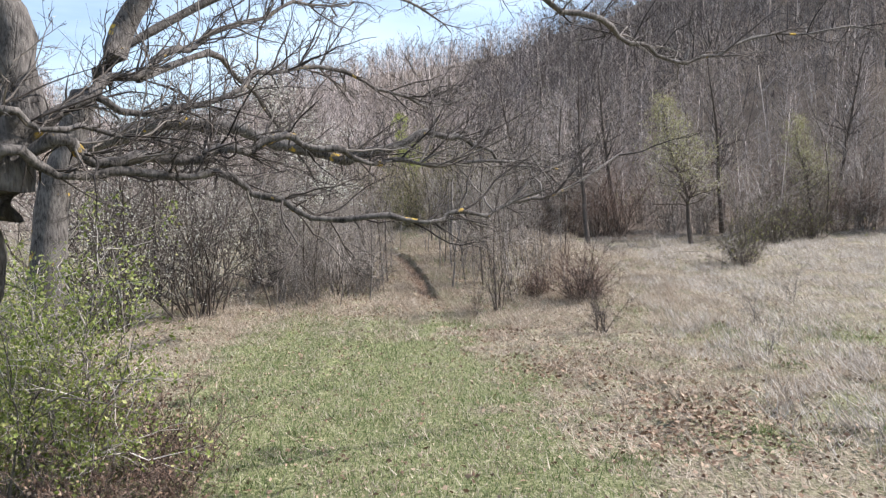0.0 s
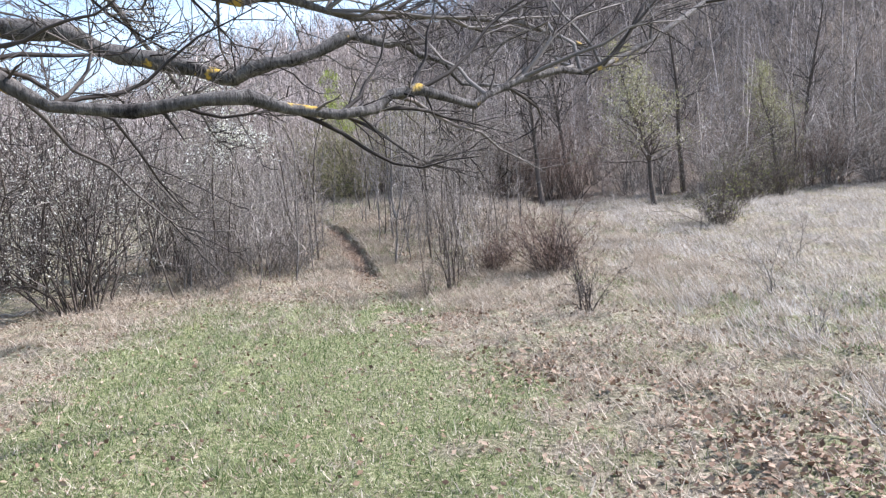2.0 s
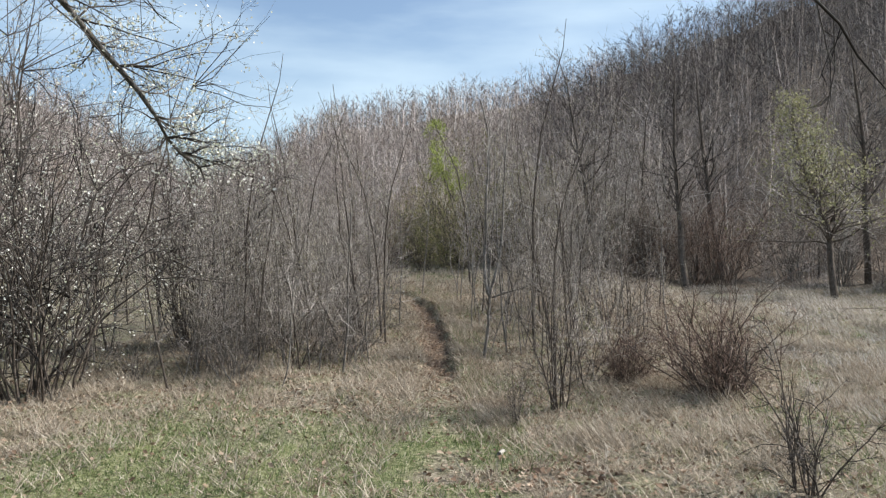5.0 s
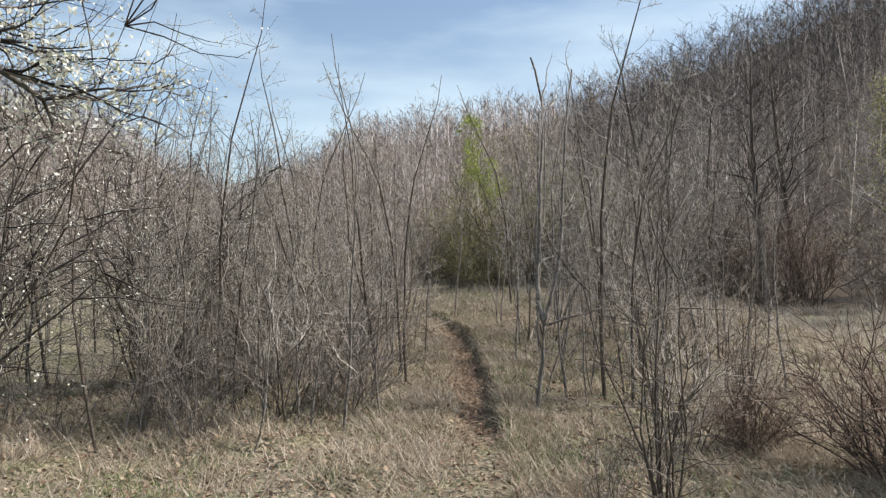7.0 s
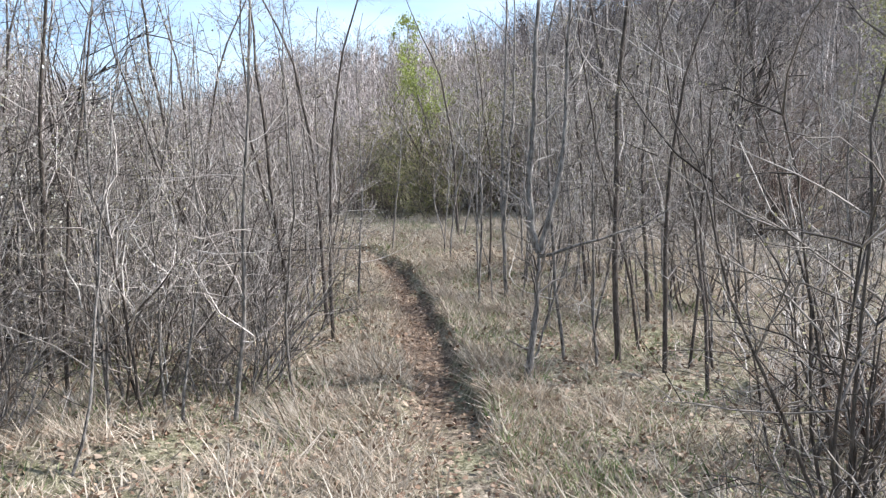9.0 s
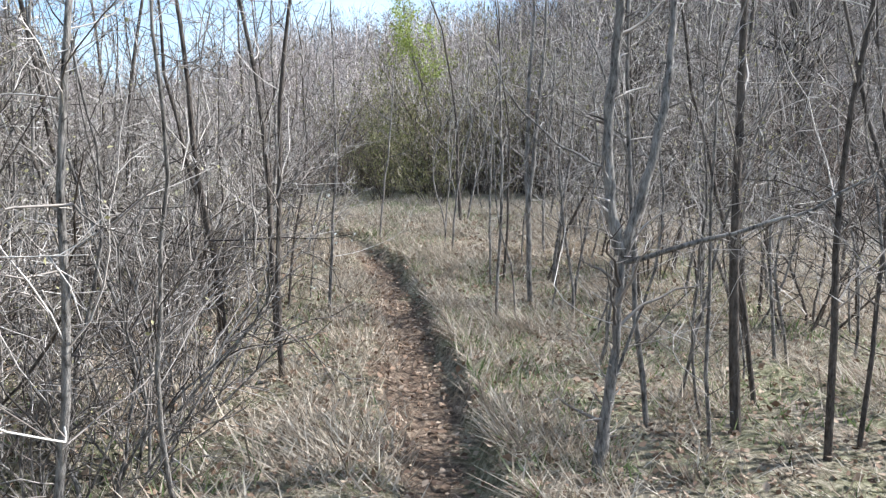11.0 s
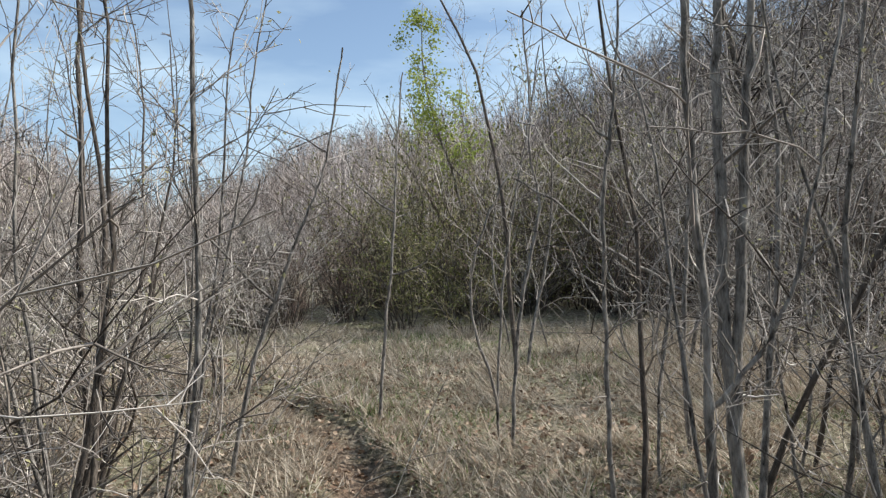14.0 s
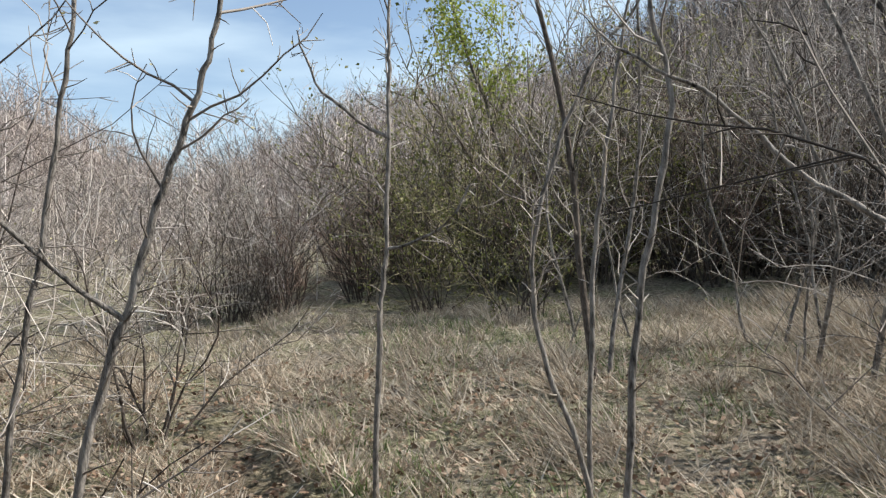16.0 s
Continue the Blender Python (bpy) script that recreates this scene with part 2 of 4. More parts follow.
def ground_material():
    m, n, l = material("ground", 0.95)
    co = n.new("ShaderNodeTexCoord").outputs["Object"]
    fine = noise_node(n, l, co, 22, 8, 0.75)
    mid = noise_node(n, l, co, 2.3, 6, 0.65)
    straw = ramp_node(n, [(0.36, (0.035, 0.028, 0.021)), (0.5, (0.22, 0.18, 0.132)), (0.66, (0.48, 0.41, 0.32))])
    green = ramp_node(n, [(0.36, (0.035, 0.045, 0.016)), (0.5, (0.16, 0.175, 0.07)), (0.66, (0.42, 0.4, 0.25))])
    dirt = ramp_node(n, [(0.36, (0.035, 0.024, 0.017)), (0.5, (0.14, 0.095, 0.065)), (0.66, (0.34, 0.26, 0.185))])
    leafy = ramp_node(n, [(0.3, (0.05, 0.04, 0.03)), (0.5, (0.13, 0.1, 0.075)), (0.72, (0.24, 0.19, 0.14))])
    for r in (straw, green, dirt, leafy):
        l.new(fine, r.inputs[0])
    at = n.new("ShaderNodeAttribute")
    at.attribute_name = "cover"
    sep = n.new("ShaderNodeSeparateColor")
    l.new(at.outputs["Color"], sep.inputs[0])
    col = straw.outputs[0]
    patchy = ramp_node(n, [(0.4, (0, 0, 0)), (0.6, (0.55, 0.55, 0.55))])
    l.new(mid, patchy.inputs[0])
    for top, fac in ((green.outputs[0], patchy.outputs[0]), (green.outputs[0], sep.outputs[0]), (leafy.outputs[0], sep.outputs[2]), (dirt.outputs[0], sep.outputs[1])):
        mx = n.new("ShaderNodeMixRGB")
        l.new(fac, mx.inputs[0])
        l.new(col, mx.inputs[1])
        l.new(top, mx.inputs[2])
        col = mx.outputs[0]
    l.new(col, n["Principled BSDF"].inputs["Base Color"])
    bump(n, l, fine, 0.9, 0.04)
    return m


def build_ground():
    u, v = np.linspace(-1, 1, 321), np.linspace(-1, 1, 401)
    gx = 7 * u + 593 * u ** 7
    gy = 14 + 17 * v + 583 * v ** 7
    X, Y = np.meshgrid(gx, gy)
    x, y = X.ravel(), Y.ravel()
    z = land(x, y)
    i = np.arange(400)[:, None] * 321 + np.arange(320)[None, :]
    i = i.ravel()
    g = mesh_object("ground", np.column_stack((x, y, z)), np.column_stack((i, i + 1, i + 322, i + 321)), ground_material())
    p = x - np.interp(y, PATH_Y, PATH_X)
    on = np.clip((y - 17.8) / 1.5, 0, 1) * np.clip((28.5 - y) / 2.5, 0, 1)
    d = on * np.clip((0.27 - np.abs(p + 0.13) + 0.16 * wave(x * 2, y * 2)) / 0.14, 0, 1)
    r = np.hypot(x - HX, y - HY)
    woods = np.maximum(np.clip((r - 26) / 8, 0, 1), np.clip((y - 30.6 + 0.06 * x) / 2, 0, 1) * (x > 2.5))
    patch = 0.8 * np.clip((wave(x * 0.5 + 2, y * 0.5) - 0.05) / 0.2, 0, 1) * (x > 2.2) * np.clip((17 - y) / 3, 0, 1)
    cover = np.column_stack((np.maximum(lawn(x, y), patch), d, woods, np.ones(len(x)))).astype(np.float32)
    at = g.data.color_attributes.new("cover", "FLOAT_COLOR", "POINT")
    at.data.foreach_set("color", cover.ravel())
    return tagged(g, "uneven ground of short grass, dry straw and a worn dirt footpath", "ground", kind="structure")


build_ground()

# ---- wood: stems, boughs and twigs ----
rnd = random.Random(7)


class Wood:
    """Gathers tapered, bent tubes into one mesh."""

    def __init__(self):
        self.v, self.f, self.n = [], [], 0

    def tube(self, pts, r0, r1, sides=4, knobs=0.0):
        pts = np.asarray(pts, float)
        k = len(pts)
        d = np.gradient(pts, axis=0)
        d /= np.linalg.norm(d, axis=1)[:, None] + 1e-9
        ref = np.where(np.abs(d[:, 2:3]) > 0.8, [[1.0, 0, 0]], [[0, 0, 1.0]])
        a = np.cross(d, ref)
        a /= np.linalg.norm(a, axis=1)[:, None] + 1e-9
        b = np.cross(d, a)
        s = np.linspace(0, 1, k)
        r = (r0 + (r1 - r0) * s) * (1 + knobs * np.sin(np.arange(k) * 2.4 + 31 * r0) * np.sin(np.arange(k) * 1.1 + 17 * r0))
        r = r[:, None, None]
        th = np.arange(sides) * 2 * math.pi / sides
        ring = pts[:, None, :] + r * (np.cos(th)[None, :, None] * a[:, None, :] + np.sin(th)[None, :, None] * b[:, None, :])
        self.v.append(ring.reshape(-1, 3))
        base = self.n + (np.arange(k - 1) * sides)[:, None]
        j, j2 = np.arange(sides)[None, :], (np.arange(sides)[None, :] + 1) % sides
        q = np.stack((base + j, base + j2, base + sides + j2, base + sides + j), -1).reshape(-1, 4)
        self.f.append(q)
        self.n += k * sides

    def mesh(self, name, mat, parent=None):
        return mesh_object(name, np.concatenate(self.v), np.concatenate(self.f), mat, parent)


def bent(p, d, length, k, wobble, lift, g):
    """A wandering line of k steps from p along d."""
    p, d = np.array(p, float), np.array(d, float)
    out = [p.copy()]
    for _ in range(k):
        d = d + np.array([g.gauss(0, wobble), g.gauss(0, wobble), g.gauss(0, wobble) + lift])
        d /= np.linalg.norm(d)
        p = p + d * length / k
        out.append(p.copy())
    return np.array(out)


def side_way(d, angle, g):
    """A direction at that angle from d, round it by chance."""
    d = np.array(d) / np.linalg.norm(d)
    t = np.cross(d, [0.3, 0.5, 0.81] if abs(d[2]) < 0.9 else [1, 0, 0])
    t /= np.linalg.norm(t)
    b = np.cross(d, t)
    w = g.uniform(0, 2 * math.pi)
    s = t * math.cos(w) + b * math.sin(w)
    return d * math.cos(angle) + s * math.sin(angle)


class Leaves:
    """Gathers small folded leaves into one mesh."""

    def __init__(self):
        self.c = []

    def put(self, p, size, g):
        self.c.append((p[0], p[1], p[2], size * g.uniform(0.6, 1.3)))

    def mesh(self, name, mat, parent=None, seed=3, flat=1.0):
        c = np.array(self.c)
        rs = np.random.RandomState(seed)
        n = len(c)
        a = rs.normal(size=(n, 3)) * (1, 1, flat)
        a /= np.linalg.norm(a, axis=1)[:, None]
        b = np.cross(a, rs.normal(size=(n, 3)) * (flat, flat, 1))
        b /= np.linalg.norm(b, axis=1)[:, None]
        nn = np.cross(a, b)
        p, s = c[:, :3], c[:, 3:4]
        v = np.stack((p, p + s * (0.5 * a + 0.32 * b + 0.12 * nn), p + s * a, p + s * (0.5 * a - 0.32 * b + 0.12 * nn)), 1).reshape(-1, 3)
        i = np.arange(n) * 4
        f = np.concatenate((np.column_stack((i, i + 1, i + 2)), np.column_stack((i, i + 2, i + 3))))
        return mesh_object(name, v, f, mat, parent, smooth=False)


def twigs_on(w, line, r, count, length, g, sides=3, lift=0.03, lo=0.25, angle=(0.5, 1.0), again=0, leaves=None, leaf=0.03, per=1.0):
    k = len(line) - 1
    for _ in range(count):
        s = g.uniform(lo, 0.98)
        i = min(int(s * k), k - 1)
        p = line[i] + (line[i + 1] - line[i]) * (s * k - i)
        d = side_way(line[i + 1] - line[i], g.uniform(*angle), g)
        L = length * g.uniform(0.45, 1.2) * (1.15 - 0.6 * s)
        t = bent(p, d, L, 2, 0.2, lift, g)
        w.tube(t, max(r * (1 - 0.6 * s) * 0.55, 0.0022), 0.0012, sides)
        if leaves is not None:
            for _ in range(int(per) + (g.random() < per % 1)):
                q = t[g.randrange(1, 3)]
                leaves.put(q + np.array([g.gauss(0, 1.2 * leaf) for _ in range(3)]), leaf, g)
        if again:
            twigs_on(w, t, r * 0.4, again, L * 0.5, g, 3, lift, 0.2, angle, 0, leaves, leaf, per)


def sapling(name, g, height, r, boughs=14, mat=None, twig=None, fork=0, leaf_mat=None, leaf=0.03, per=0.5, lean=0.09, spread=0.3, low=0.2, leaf_name="buds", twigs=4, split=False):
    """A slender bare tree: Empty > trunk, branches (and buds or leaves)."""
    root = new(name)
    trunk, br, lv = Wood(), Wood(), Leaves()
    d0 = (g.gauss(0, lean), g.gauss(0, lean), 1)
    stems = []
    main = bent((0, 0, -0.05), d0, height, 12, 0.1, 0.04, g)
    if fork:
        i = fork
        trunk.tube(main[:i + 1], r * 1.1, r * 0.85, 7)
        for sgn in (-1, 1):
            s = bent(main[i], (sgn * 0.16, g.gauss(0, 0.1), 1), height * (1 - i / 12), 9, 0.05, 0.05, g)
            trunk.tube(s, r * 0.72, 0.004, 6)
            stems.append(s)
    else:
        trunk.tube(main, r * 1.15, 0.004, 6)
        stems.append(main)
    for s in stems:
        twigs_on(br, s, 0.006, 12, 0.1, g, 3, 0.02, 0.08, (0.8, 1.4))
        k = len(s) - 1
        for b in range(boughs // len(stems)):
            u = g.uniform(low, 0.95)
            i = min(int(u * k), k - 1)
            p = s[i] + (s[i + 1] - s[i]) * (u * k - i)
            d = side_way((0, 0, 1), g.uniform(0.6, 1.25), g)
            L = height * spread * (1.2 - u) * g.uniform(0.6, 1.25)
            line = bent(p, d, L, 7, 0.2, 0.07, g)
            rb = max(r * 0.32 * (1.1 - u), 0.0032)
            if split:
                one = Wood()
                one.tube(line, rb, 0.0016, 5)
                one.mesh("branch", mat or BARK_GREY, root)
            else:
                br.tube(line, rb, 0.0016, 3)
            twigs_on(br, line, rb * 1.4, 4, 0.09, g, 3, 0.0, 0.05, (0.8, 1.4))
            twigs_on(br, line, rb, twigs, L * 0.42, g, 3, 0.04, again=1, leaves=lv if leaf_mat else None, leaf=leaf, per=per, angle=(0.5, 1.3))
    trunk.mesh("trunk", mat or BARK_GREY, root)
    tagged(br.mesh("twigs" if split else "branches", twig or TWIG, root), kind="stuff")
    if leaf_mat and lv.c:
        tagged(lv.mesh(leaf_name, leaf_mat, root), kind="stuff")
    return root


def shrub(name, g, height, width, stems, mat, twig, leaf_mat=None, leaf=0.03, per=1.0, sub=8, leaf_name="leaves", split=False, fine=4, spurs=0, bend=0.2):
    """A many-stemmed shrub: Empty > stems, twigs (and leaves)."""
    root = new(name)
    st, tw, lv = Wood(), Wood(), Leaves()
    stem_lines = []
    for _ in range(stems):
        w = g.uniform(0, 2 * math.pi)
        out = abs(g.gauss(0, 0.42)) * width / height
        p = (0.12 * width * math.cos(w) * g.random(), 0.12 * width * math.sin(w) * g.random(), -0.05)
        line = bent(p, (out * math.cos(w), out * math.sin(w), 1), height * g.uniform(0.45, 1.1), 9, bend, 0.04, g)
        rb = 0.005 + 0.0032 * height * g.uniform(0.5, 1)
        st.tube(line, rb, 0.002, 4)
        stem_lines.append((line, rb))
        if spurs:
            twigs_on(tw, line, 0.006, spurs * 2, 0.12, g, 3, 0.0, 0.1, (0.9, 1.5))
        for _ in range(sub):
            u = g.uniform(0.15, 0.95)
            i = min(int(u * 9), 8)
            d = side_way(line[i + 1] - line[i], g.uniform(0.4, 1.1), g)
            L = height * 0.28 * g.uniform(0.4, 1.2)
            b = bent(line[i], d, L, 4, 0.26, 0.03, g)
            tw.tube(b, rb * 0.5, 0.0015, 3)
            if spurs:
                twigs_on(tw, b, rb * 0.3, spurs, 0.07, g, 3, 0.0, 0.05, (0.9, 1.5))
            twigs_on(tw, b, rb * 0.4, fine, L * 0.45, g, 3, 0.02, leaves=lv if leaf_mat else None, leaf=leaf, per=per)
    if split:
        for line, rb in stem_lines:
            one = Wood()
            one.tube(line, rb, 0.002, 5)
            one.mesh("stem", mat, root)
    else:
        tagged(st.mesh("stems", mat, root), kind="stuff")
    tagged(tw.mesh("twigs", twig, root), kind="stuff")
    if leaf_mat and lv.c:
        tagged(lv.mesh(leaf_name, leaf_mat, root), kind="stuff")
    return root


def stand(ob, x, y, turn=0.0, scale=1.0, sz=None):
    """Puts a thing on the ground."""
    ob.matrix_basis = spot(x, y, turn, scale, sz)
    return ob


def spot(x, y, turn=0.0, scale=1.0, sz=None, tilt=0.0):
    return pose(x, y, float(land(x, y)) - 0.02, 0, 0, turn) @ Matrix.Rotation(tilt, 4, "X") @ Matrix.Diagonal((scale, scale, sz or scale, 1))


# ---- the old tree whose boughs reach over the walk ----
OLD_BOUGHS = [
    [(-2.62, 4.35, 1.75), (-2.35, 4.3, 2.04), (-2.04, 4.6, 1.93), (-1.55, 4.9, 1.94), (-1.26, 5.1, 1.87), (-0.96, 5.2, 1.69), (-0.34, 5.27, 1.61), (0.07, 5.4, 1.62), (0.39, 5.6, 1.65), (0.87, 5.9, 1.78), (1.54, 6.4, 2.08)],
    [(-2.55, 4.45, 1.9), (-2.17, 4.5, 2.11), (-1.91, 4.7, 2.01), (-1.51, 5.0, 2.05), (-1.25, 5.1, 2.09), (-0.96, 5.3, 2.16), (-0.65, 5.5, 2.06), (-0.36, 5.8, 2.01), (0.09, 6.1, 2.01), (1.06, 6.8, 1.99)],
    [(-2.6, 4.3, 2.1), (-2.34, 4.3, 2.25), (-2.11, 4.5, 2.19), (-1.84, 4.8, 2.17), (-1.58, 5.0, 2.07)],
    [(-2.55, 4.5, 1.95), (-2.22, 4.6, 2.24), (-2.1, 4.8, 2.41), (-1.87, 5.2, 2.64), (-1.73, 5.6, 2.84), (-1.47, 6.0, 3.07), (-1.15, 6.6, 3.35), (-0.7, 7.2, 3.5)],
    [(-2.1, 4.8, 2.41), (-1.74, 5.2, 2.34), (-1.39, 5.6, 2.55), (-1.15, 6.0, 2.75), (-0.61, 6.5, 2.73), (-0.18, 7.0, 2.57), (0.3, 7.5, 2.7)],
    [(-2.5, 4.4, 3.0), (-1.6, 4.9, 3.5), (-0.6, 5.4, 3.55), (0.3, 5.8, 3.4), (0.83, 6.0, 3.18), (1.4, 6.5, 3.07), (1.84, 7.0, 2.97), (2.33, 7.3, 2.91), (2.8, 7.6, 3.11), (3.7, 8.0, 3.3), (4.6, 8.5, 3.4)],
]
OLD_RADII = [0.034, 0.045, 0.026, 0.042, 0.026, 0.036]


def smooth_line(pts, k=4, kink=0.03):
    """The points joined by a smooth curve."""
    p = np.array([pts[0], *pts, pts[-1]], float)
    out = []
    for i in range(1, len(p) - 2):
        for j in range(k):
            t = j / k
            a, b, c, d = p[i - 1], p[i], p[i + 1], p[i + 2]
            out.append(0.5 * (2 * b + (c - a) * t + (2 * a - 5 * b + 4 * c - d) * t * t + (3 * b - a - 3 * c + d) * t ** 3))
    out.append(p[-1])
    out = np.array(out)
    n = np.arange(len(out))[:, None]
    return out + kink * np.sin(n * np.array([[1.7, 2.3, 1.3]]) + np.array([[0.3, 1.1, 2.0]]))


def spray(w, line, r, g, count, length, lift=0.02, lv=None, leaf=0.03, per=0.6, lo=0.15, rise=0.12):
    """Side boughs with twigs along a big bough."""
    k = len(line) - 1
    for _ in range(count):
        u = g.uniform(lo, 0.99)
        i = min(int(u * k), k - 1)
        d = side_way(line[i + 1] - line[i], g.uniform(0.4, 1.1), g)
        d = d + np.array([0, 0.25, rise])
        d[2] = max(d[2], -0.12)
        L = length * g.uniform(0.5, 1.3)
        b = bent(line[i], d / np.linalg.norm(d), L, 7, 0.2, lift, g)
        rb = min(r * (1 - 0.75 * u) * 0.4 + 0.003, 0.008)
        w.tube(b, rb, 0.0018, 5)
        twigs_on(w, b, rb * 0.7, 9, L * 0.45, g, 3, lift, 0.15, (0.4, 1.0), 2, lv, leaf, per)


def old_tree():
    g = random.Random(11)
    root = new("old_tree")
    z0 = float(land(-3.15, 4.6)) - 0.05
    t = Wood()
    t.tube(smooth_line([(-3.15, 4.6, z0), (-3.05, 4.6, z0 + 0.5), (-2.72, 4.55, 1.3), (-2.45, 4.52, 1.9), (-2.37, 4.6, 2.35), (-2.43, 4.6, 2.85), (-2.55, 4.7, 3.6), (-2.5, 4.9, 4.6)]), 0.17, 0.08, 12, 0.12)
    trunk = t.mesh("trunk", BARK_OLD, root)
    for pts, r in zip(OLD_BOUGHS, OLD_RADII):
        w = Wood()
        line = smooth_line(pts)
        w.tube(line, r, 0.008, 9, 0.28)
        w.mesh("bough", BARK_OLD, root)
    tw = Wood()
    for pts, r in zip(OLD_BOUGHS, OLD_RADII):
        twigs_on(tw, smooth_line(pts), 0.018, 34, 0.2, g, 4, 0.04, 0.1, (0.6, 1.4), 2)
    for pts, r, n in zip(OLD_BOUGHS, OLD_RADII, (44, 60, 20, 44, 44, 60)):
        spray(tw, smooth_line(pts), r, g, n, 0.75, 0.03, rise=0.38)
    tagged(tw.mesh("twigs", TWIG_BOUGH, root), kind="stuff")
    return tagged(root, "old gnarled bare tree with low spreading lichen-spotted boughs", "tree")


def second_tree():
    g = random.Random(12)
    root = new("leaning_tree")
    z0 = float(land(-4.4, 8.8)) - 0.05
    t = Wood()
    t.tube(smooth_line([(-4.5, 8.8, z0), (-4.4, 8.8, 1.0), (-4.15, 8.9, 2.4), (-3.6, 9.0, 3.5), (-3.2, 9.1, 4.3), (-3.0, 9.3, 5.4)]), 0.22, 0.08, 12)
    t.mesh("trunk", BARK_OLD, root)
    main = [(-4.15, 8.9, 2.4), (-3.2, 9.2, 2.7), (-2.5, 9.4, 2.68), (-1.96, 9.5, 2.5), (-1.2, 9.5, 2.28), (-0.75, 9.5, 2.35), (-0.15, 9.7, 2.55), (0.2, 9.8, 2.5), (0.45, 9.9, 2.42), (0.8, 10, 2.2), (1.35, 10.1, 2.05)]
    high = [(-3.6, 9.0, 3.5), (-2.6, 9.6, 4.2), (-1.4, 10.4, 4.6), (-0.4, 11.5, 4.6), (0.2, 12.2, 4.3)]
    side = [(-3.4, 9.1, 3.2), (-3.0, 10.6, 3.75), (-2.8, 12.0, 3.5), (-2.5, 13.0, 2.9), (-2.2, 13.6, 2.3), (-1.95, 14.0, 1.8)]
    tw, lv = Wood(), Leaves()
    for pts, r, n in ((main, 0.1, 42), (high, 0.06, 30), (side, 0.05, 64)):
        w = Wood()
        line = smooth_line(pts)
        w.tube(line, r, 0.008, 9, 0.28)
        w.mesh("bough", BARK_OLD, root)
        twigs_on(tw, line, 0.02, 46, 0.22, g, 4, 0.04, 0.2, (0.6, 1.4), 2)
        spray(tw, line, r, g, n, 0.75, 0.03, lv if pts is side else None, 0.03, 2.4, lo=0.3)
    tagged(tw.mesh("twigs", TWIG_BOUGH, root), kind="stuff")
    tagged(lv.mesh("blossom", BLOSSOM, root), kind="stuff")
    return tagged(root, "leaning old bare tree with a thick bough across the lawn", "tree")


old_tree()
second_tree()

# ---- shrubs and trees that stand alone ----
ivy = tagged(stand(shrub("green_bush", random.Random(21), 2.1, 2.6, 42, BARK_GREY, TWIG, LEAF, 0.032, 9.0, 10), -2.95, 5.5), "leafy green bush in young leaf under the old tree", "bush")
tagged(copy_thing(ivy, spot(-4.2, 6.7, 130, 1.1)), group="green bushes")
bramble = tagged(stand(shrub("bramble", random.Random(22), 1.0, 1.9, 36, BARK_DARK, TWIG_RED, LITTER, 0.04, 0.5, 8, "withered_leaves", split=True), -2.6, 6.3), "low tangled bare red-brown bramble", "bramble")
for x, y, t, s in ((-2.3, 4.7, 80, 0.75), (-3.4, 7.6, 200, 1.0), (-2.0, 3.6, 300, 0.6), (-1.95, 5.3, 30, 0.65), (-2.15, 6.1, 160, 0.8), (-1.7, 4.5, 250, 0.5)):
    copy_thing(bramble, spot(x, y, t, s))
small_shrub = tagged(stand(shrub("bare_shrub", random.Random(23), 1.3, 1.0, 9, BARK_DARK, TWIG_BOUGH, sub=9, split=True, spurs=3, bend=0.12), 2.65, 13.4), "small dark bare shrub in dry grass", "shrub")
mid_shrub = tagged(stand(shrub("bare_shrub", random.Random(24), 2.4, 0.9, 11, BARK_DARK, TWIG_BRUSH, BUD, 0.018, 0.4, 9, "buds", split=True, spurs=5, bend=0.12), 1.1, 16.35), "tall grey bare shrub beside the footpath", "shrub")
dark_shrub = tagged(stand(shrub("dark_shrub", random.Random(25), 1.5, 2.0, 50, BARK_DARK, TWIG_RED, sub=11, split=True), 3.05, 17.1, 0, 1.12), "dense rounded dark red-brown bare shrub", "shrub")
tagged(copy_thing(dark_shrub, spot(2.1, 18.0, 70, 0.55)), "lower dense dark red-brown bare shrub", group="dark shrubs")
tagged(copy_thing(mid_shrub, spot(2.3, 19.2, 120, 0.75)), "grey bare shrub at the thicket's edge")
tagged(copy_thing(mid_shrub, spot(0.62, 15.8, 220, 0.36)), "low grey bare shrub beside the footpath")
far_bush = tagged(stand(shrub("dark_bush", random.Random(26), 1.9, 2.6, 40, BARK_DARK, BARK_DARK, LEAF_DARK, 0.05, 0.4, 9, split=True), 8.3, 22.0), "spreading dark bush on the dry meadow", "bush")
for x, y, t, s in ((11.5, 27.5, 50, 1.1), (13.5, 29.5, 140, 1.3)):
    copy_thing(far_bush, spot(x, y, t, s))
wisp = tagged(stand(shrub("bare_shrub", random.Random(27), 0.9, 0.6, 5, BARK_GREY, TWIG, sub=6, split=True), 5.3, 13.6), "thin bare upstart in pale dry grass", "shrub")
for x, y, t, s in ((7.2, 16.5, 80, 1.1), (7.4, 21.0, 140, 1.2), (4.4, 10.8, 210, 0.8)):
    copy_thing(wisp, spot(x, y, t, s))

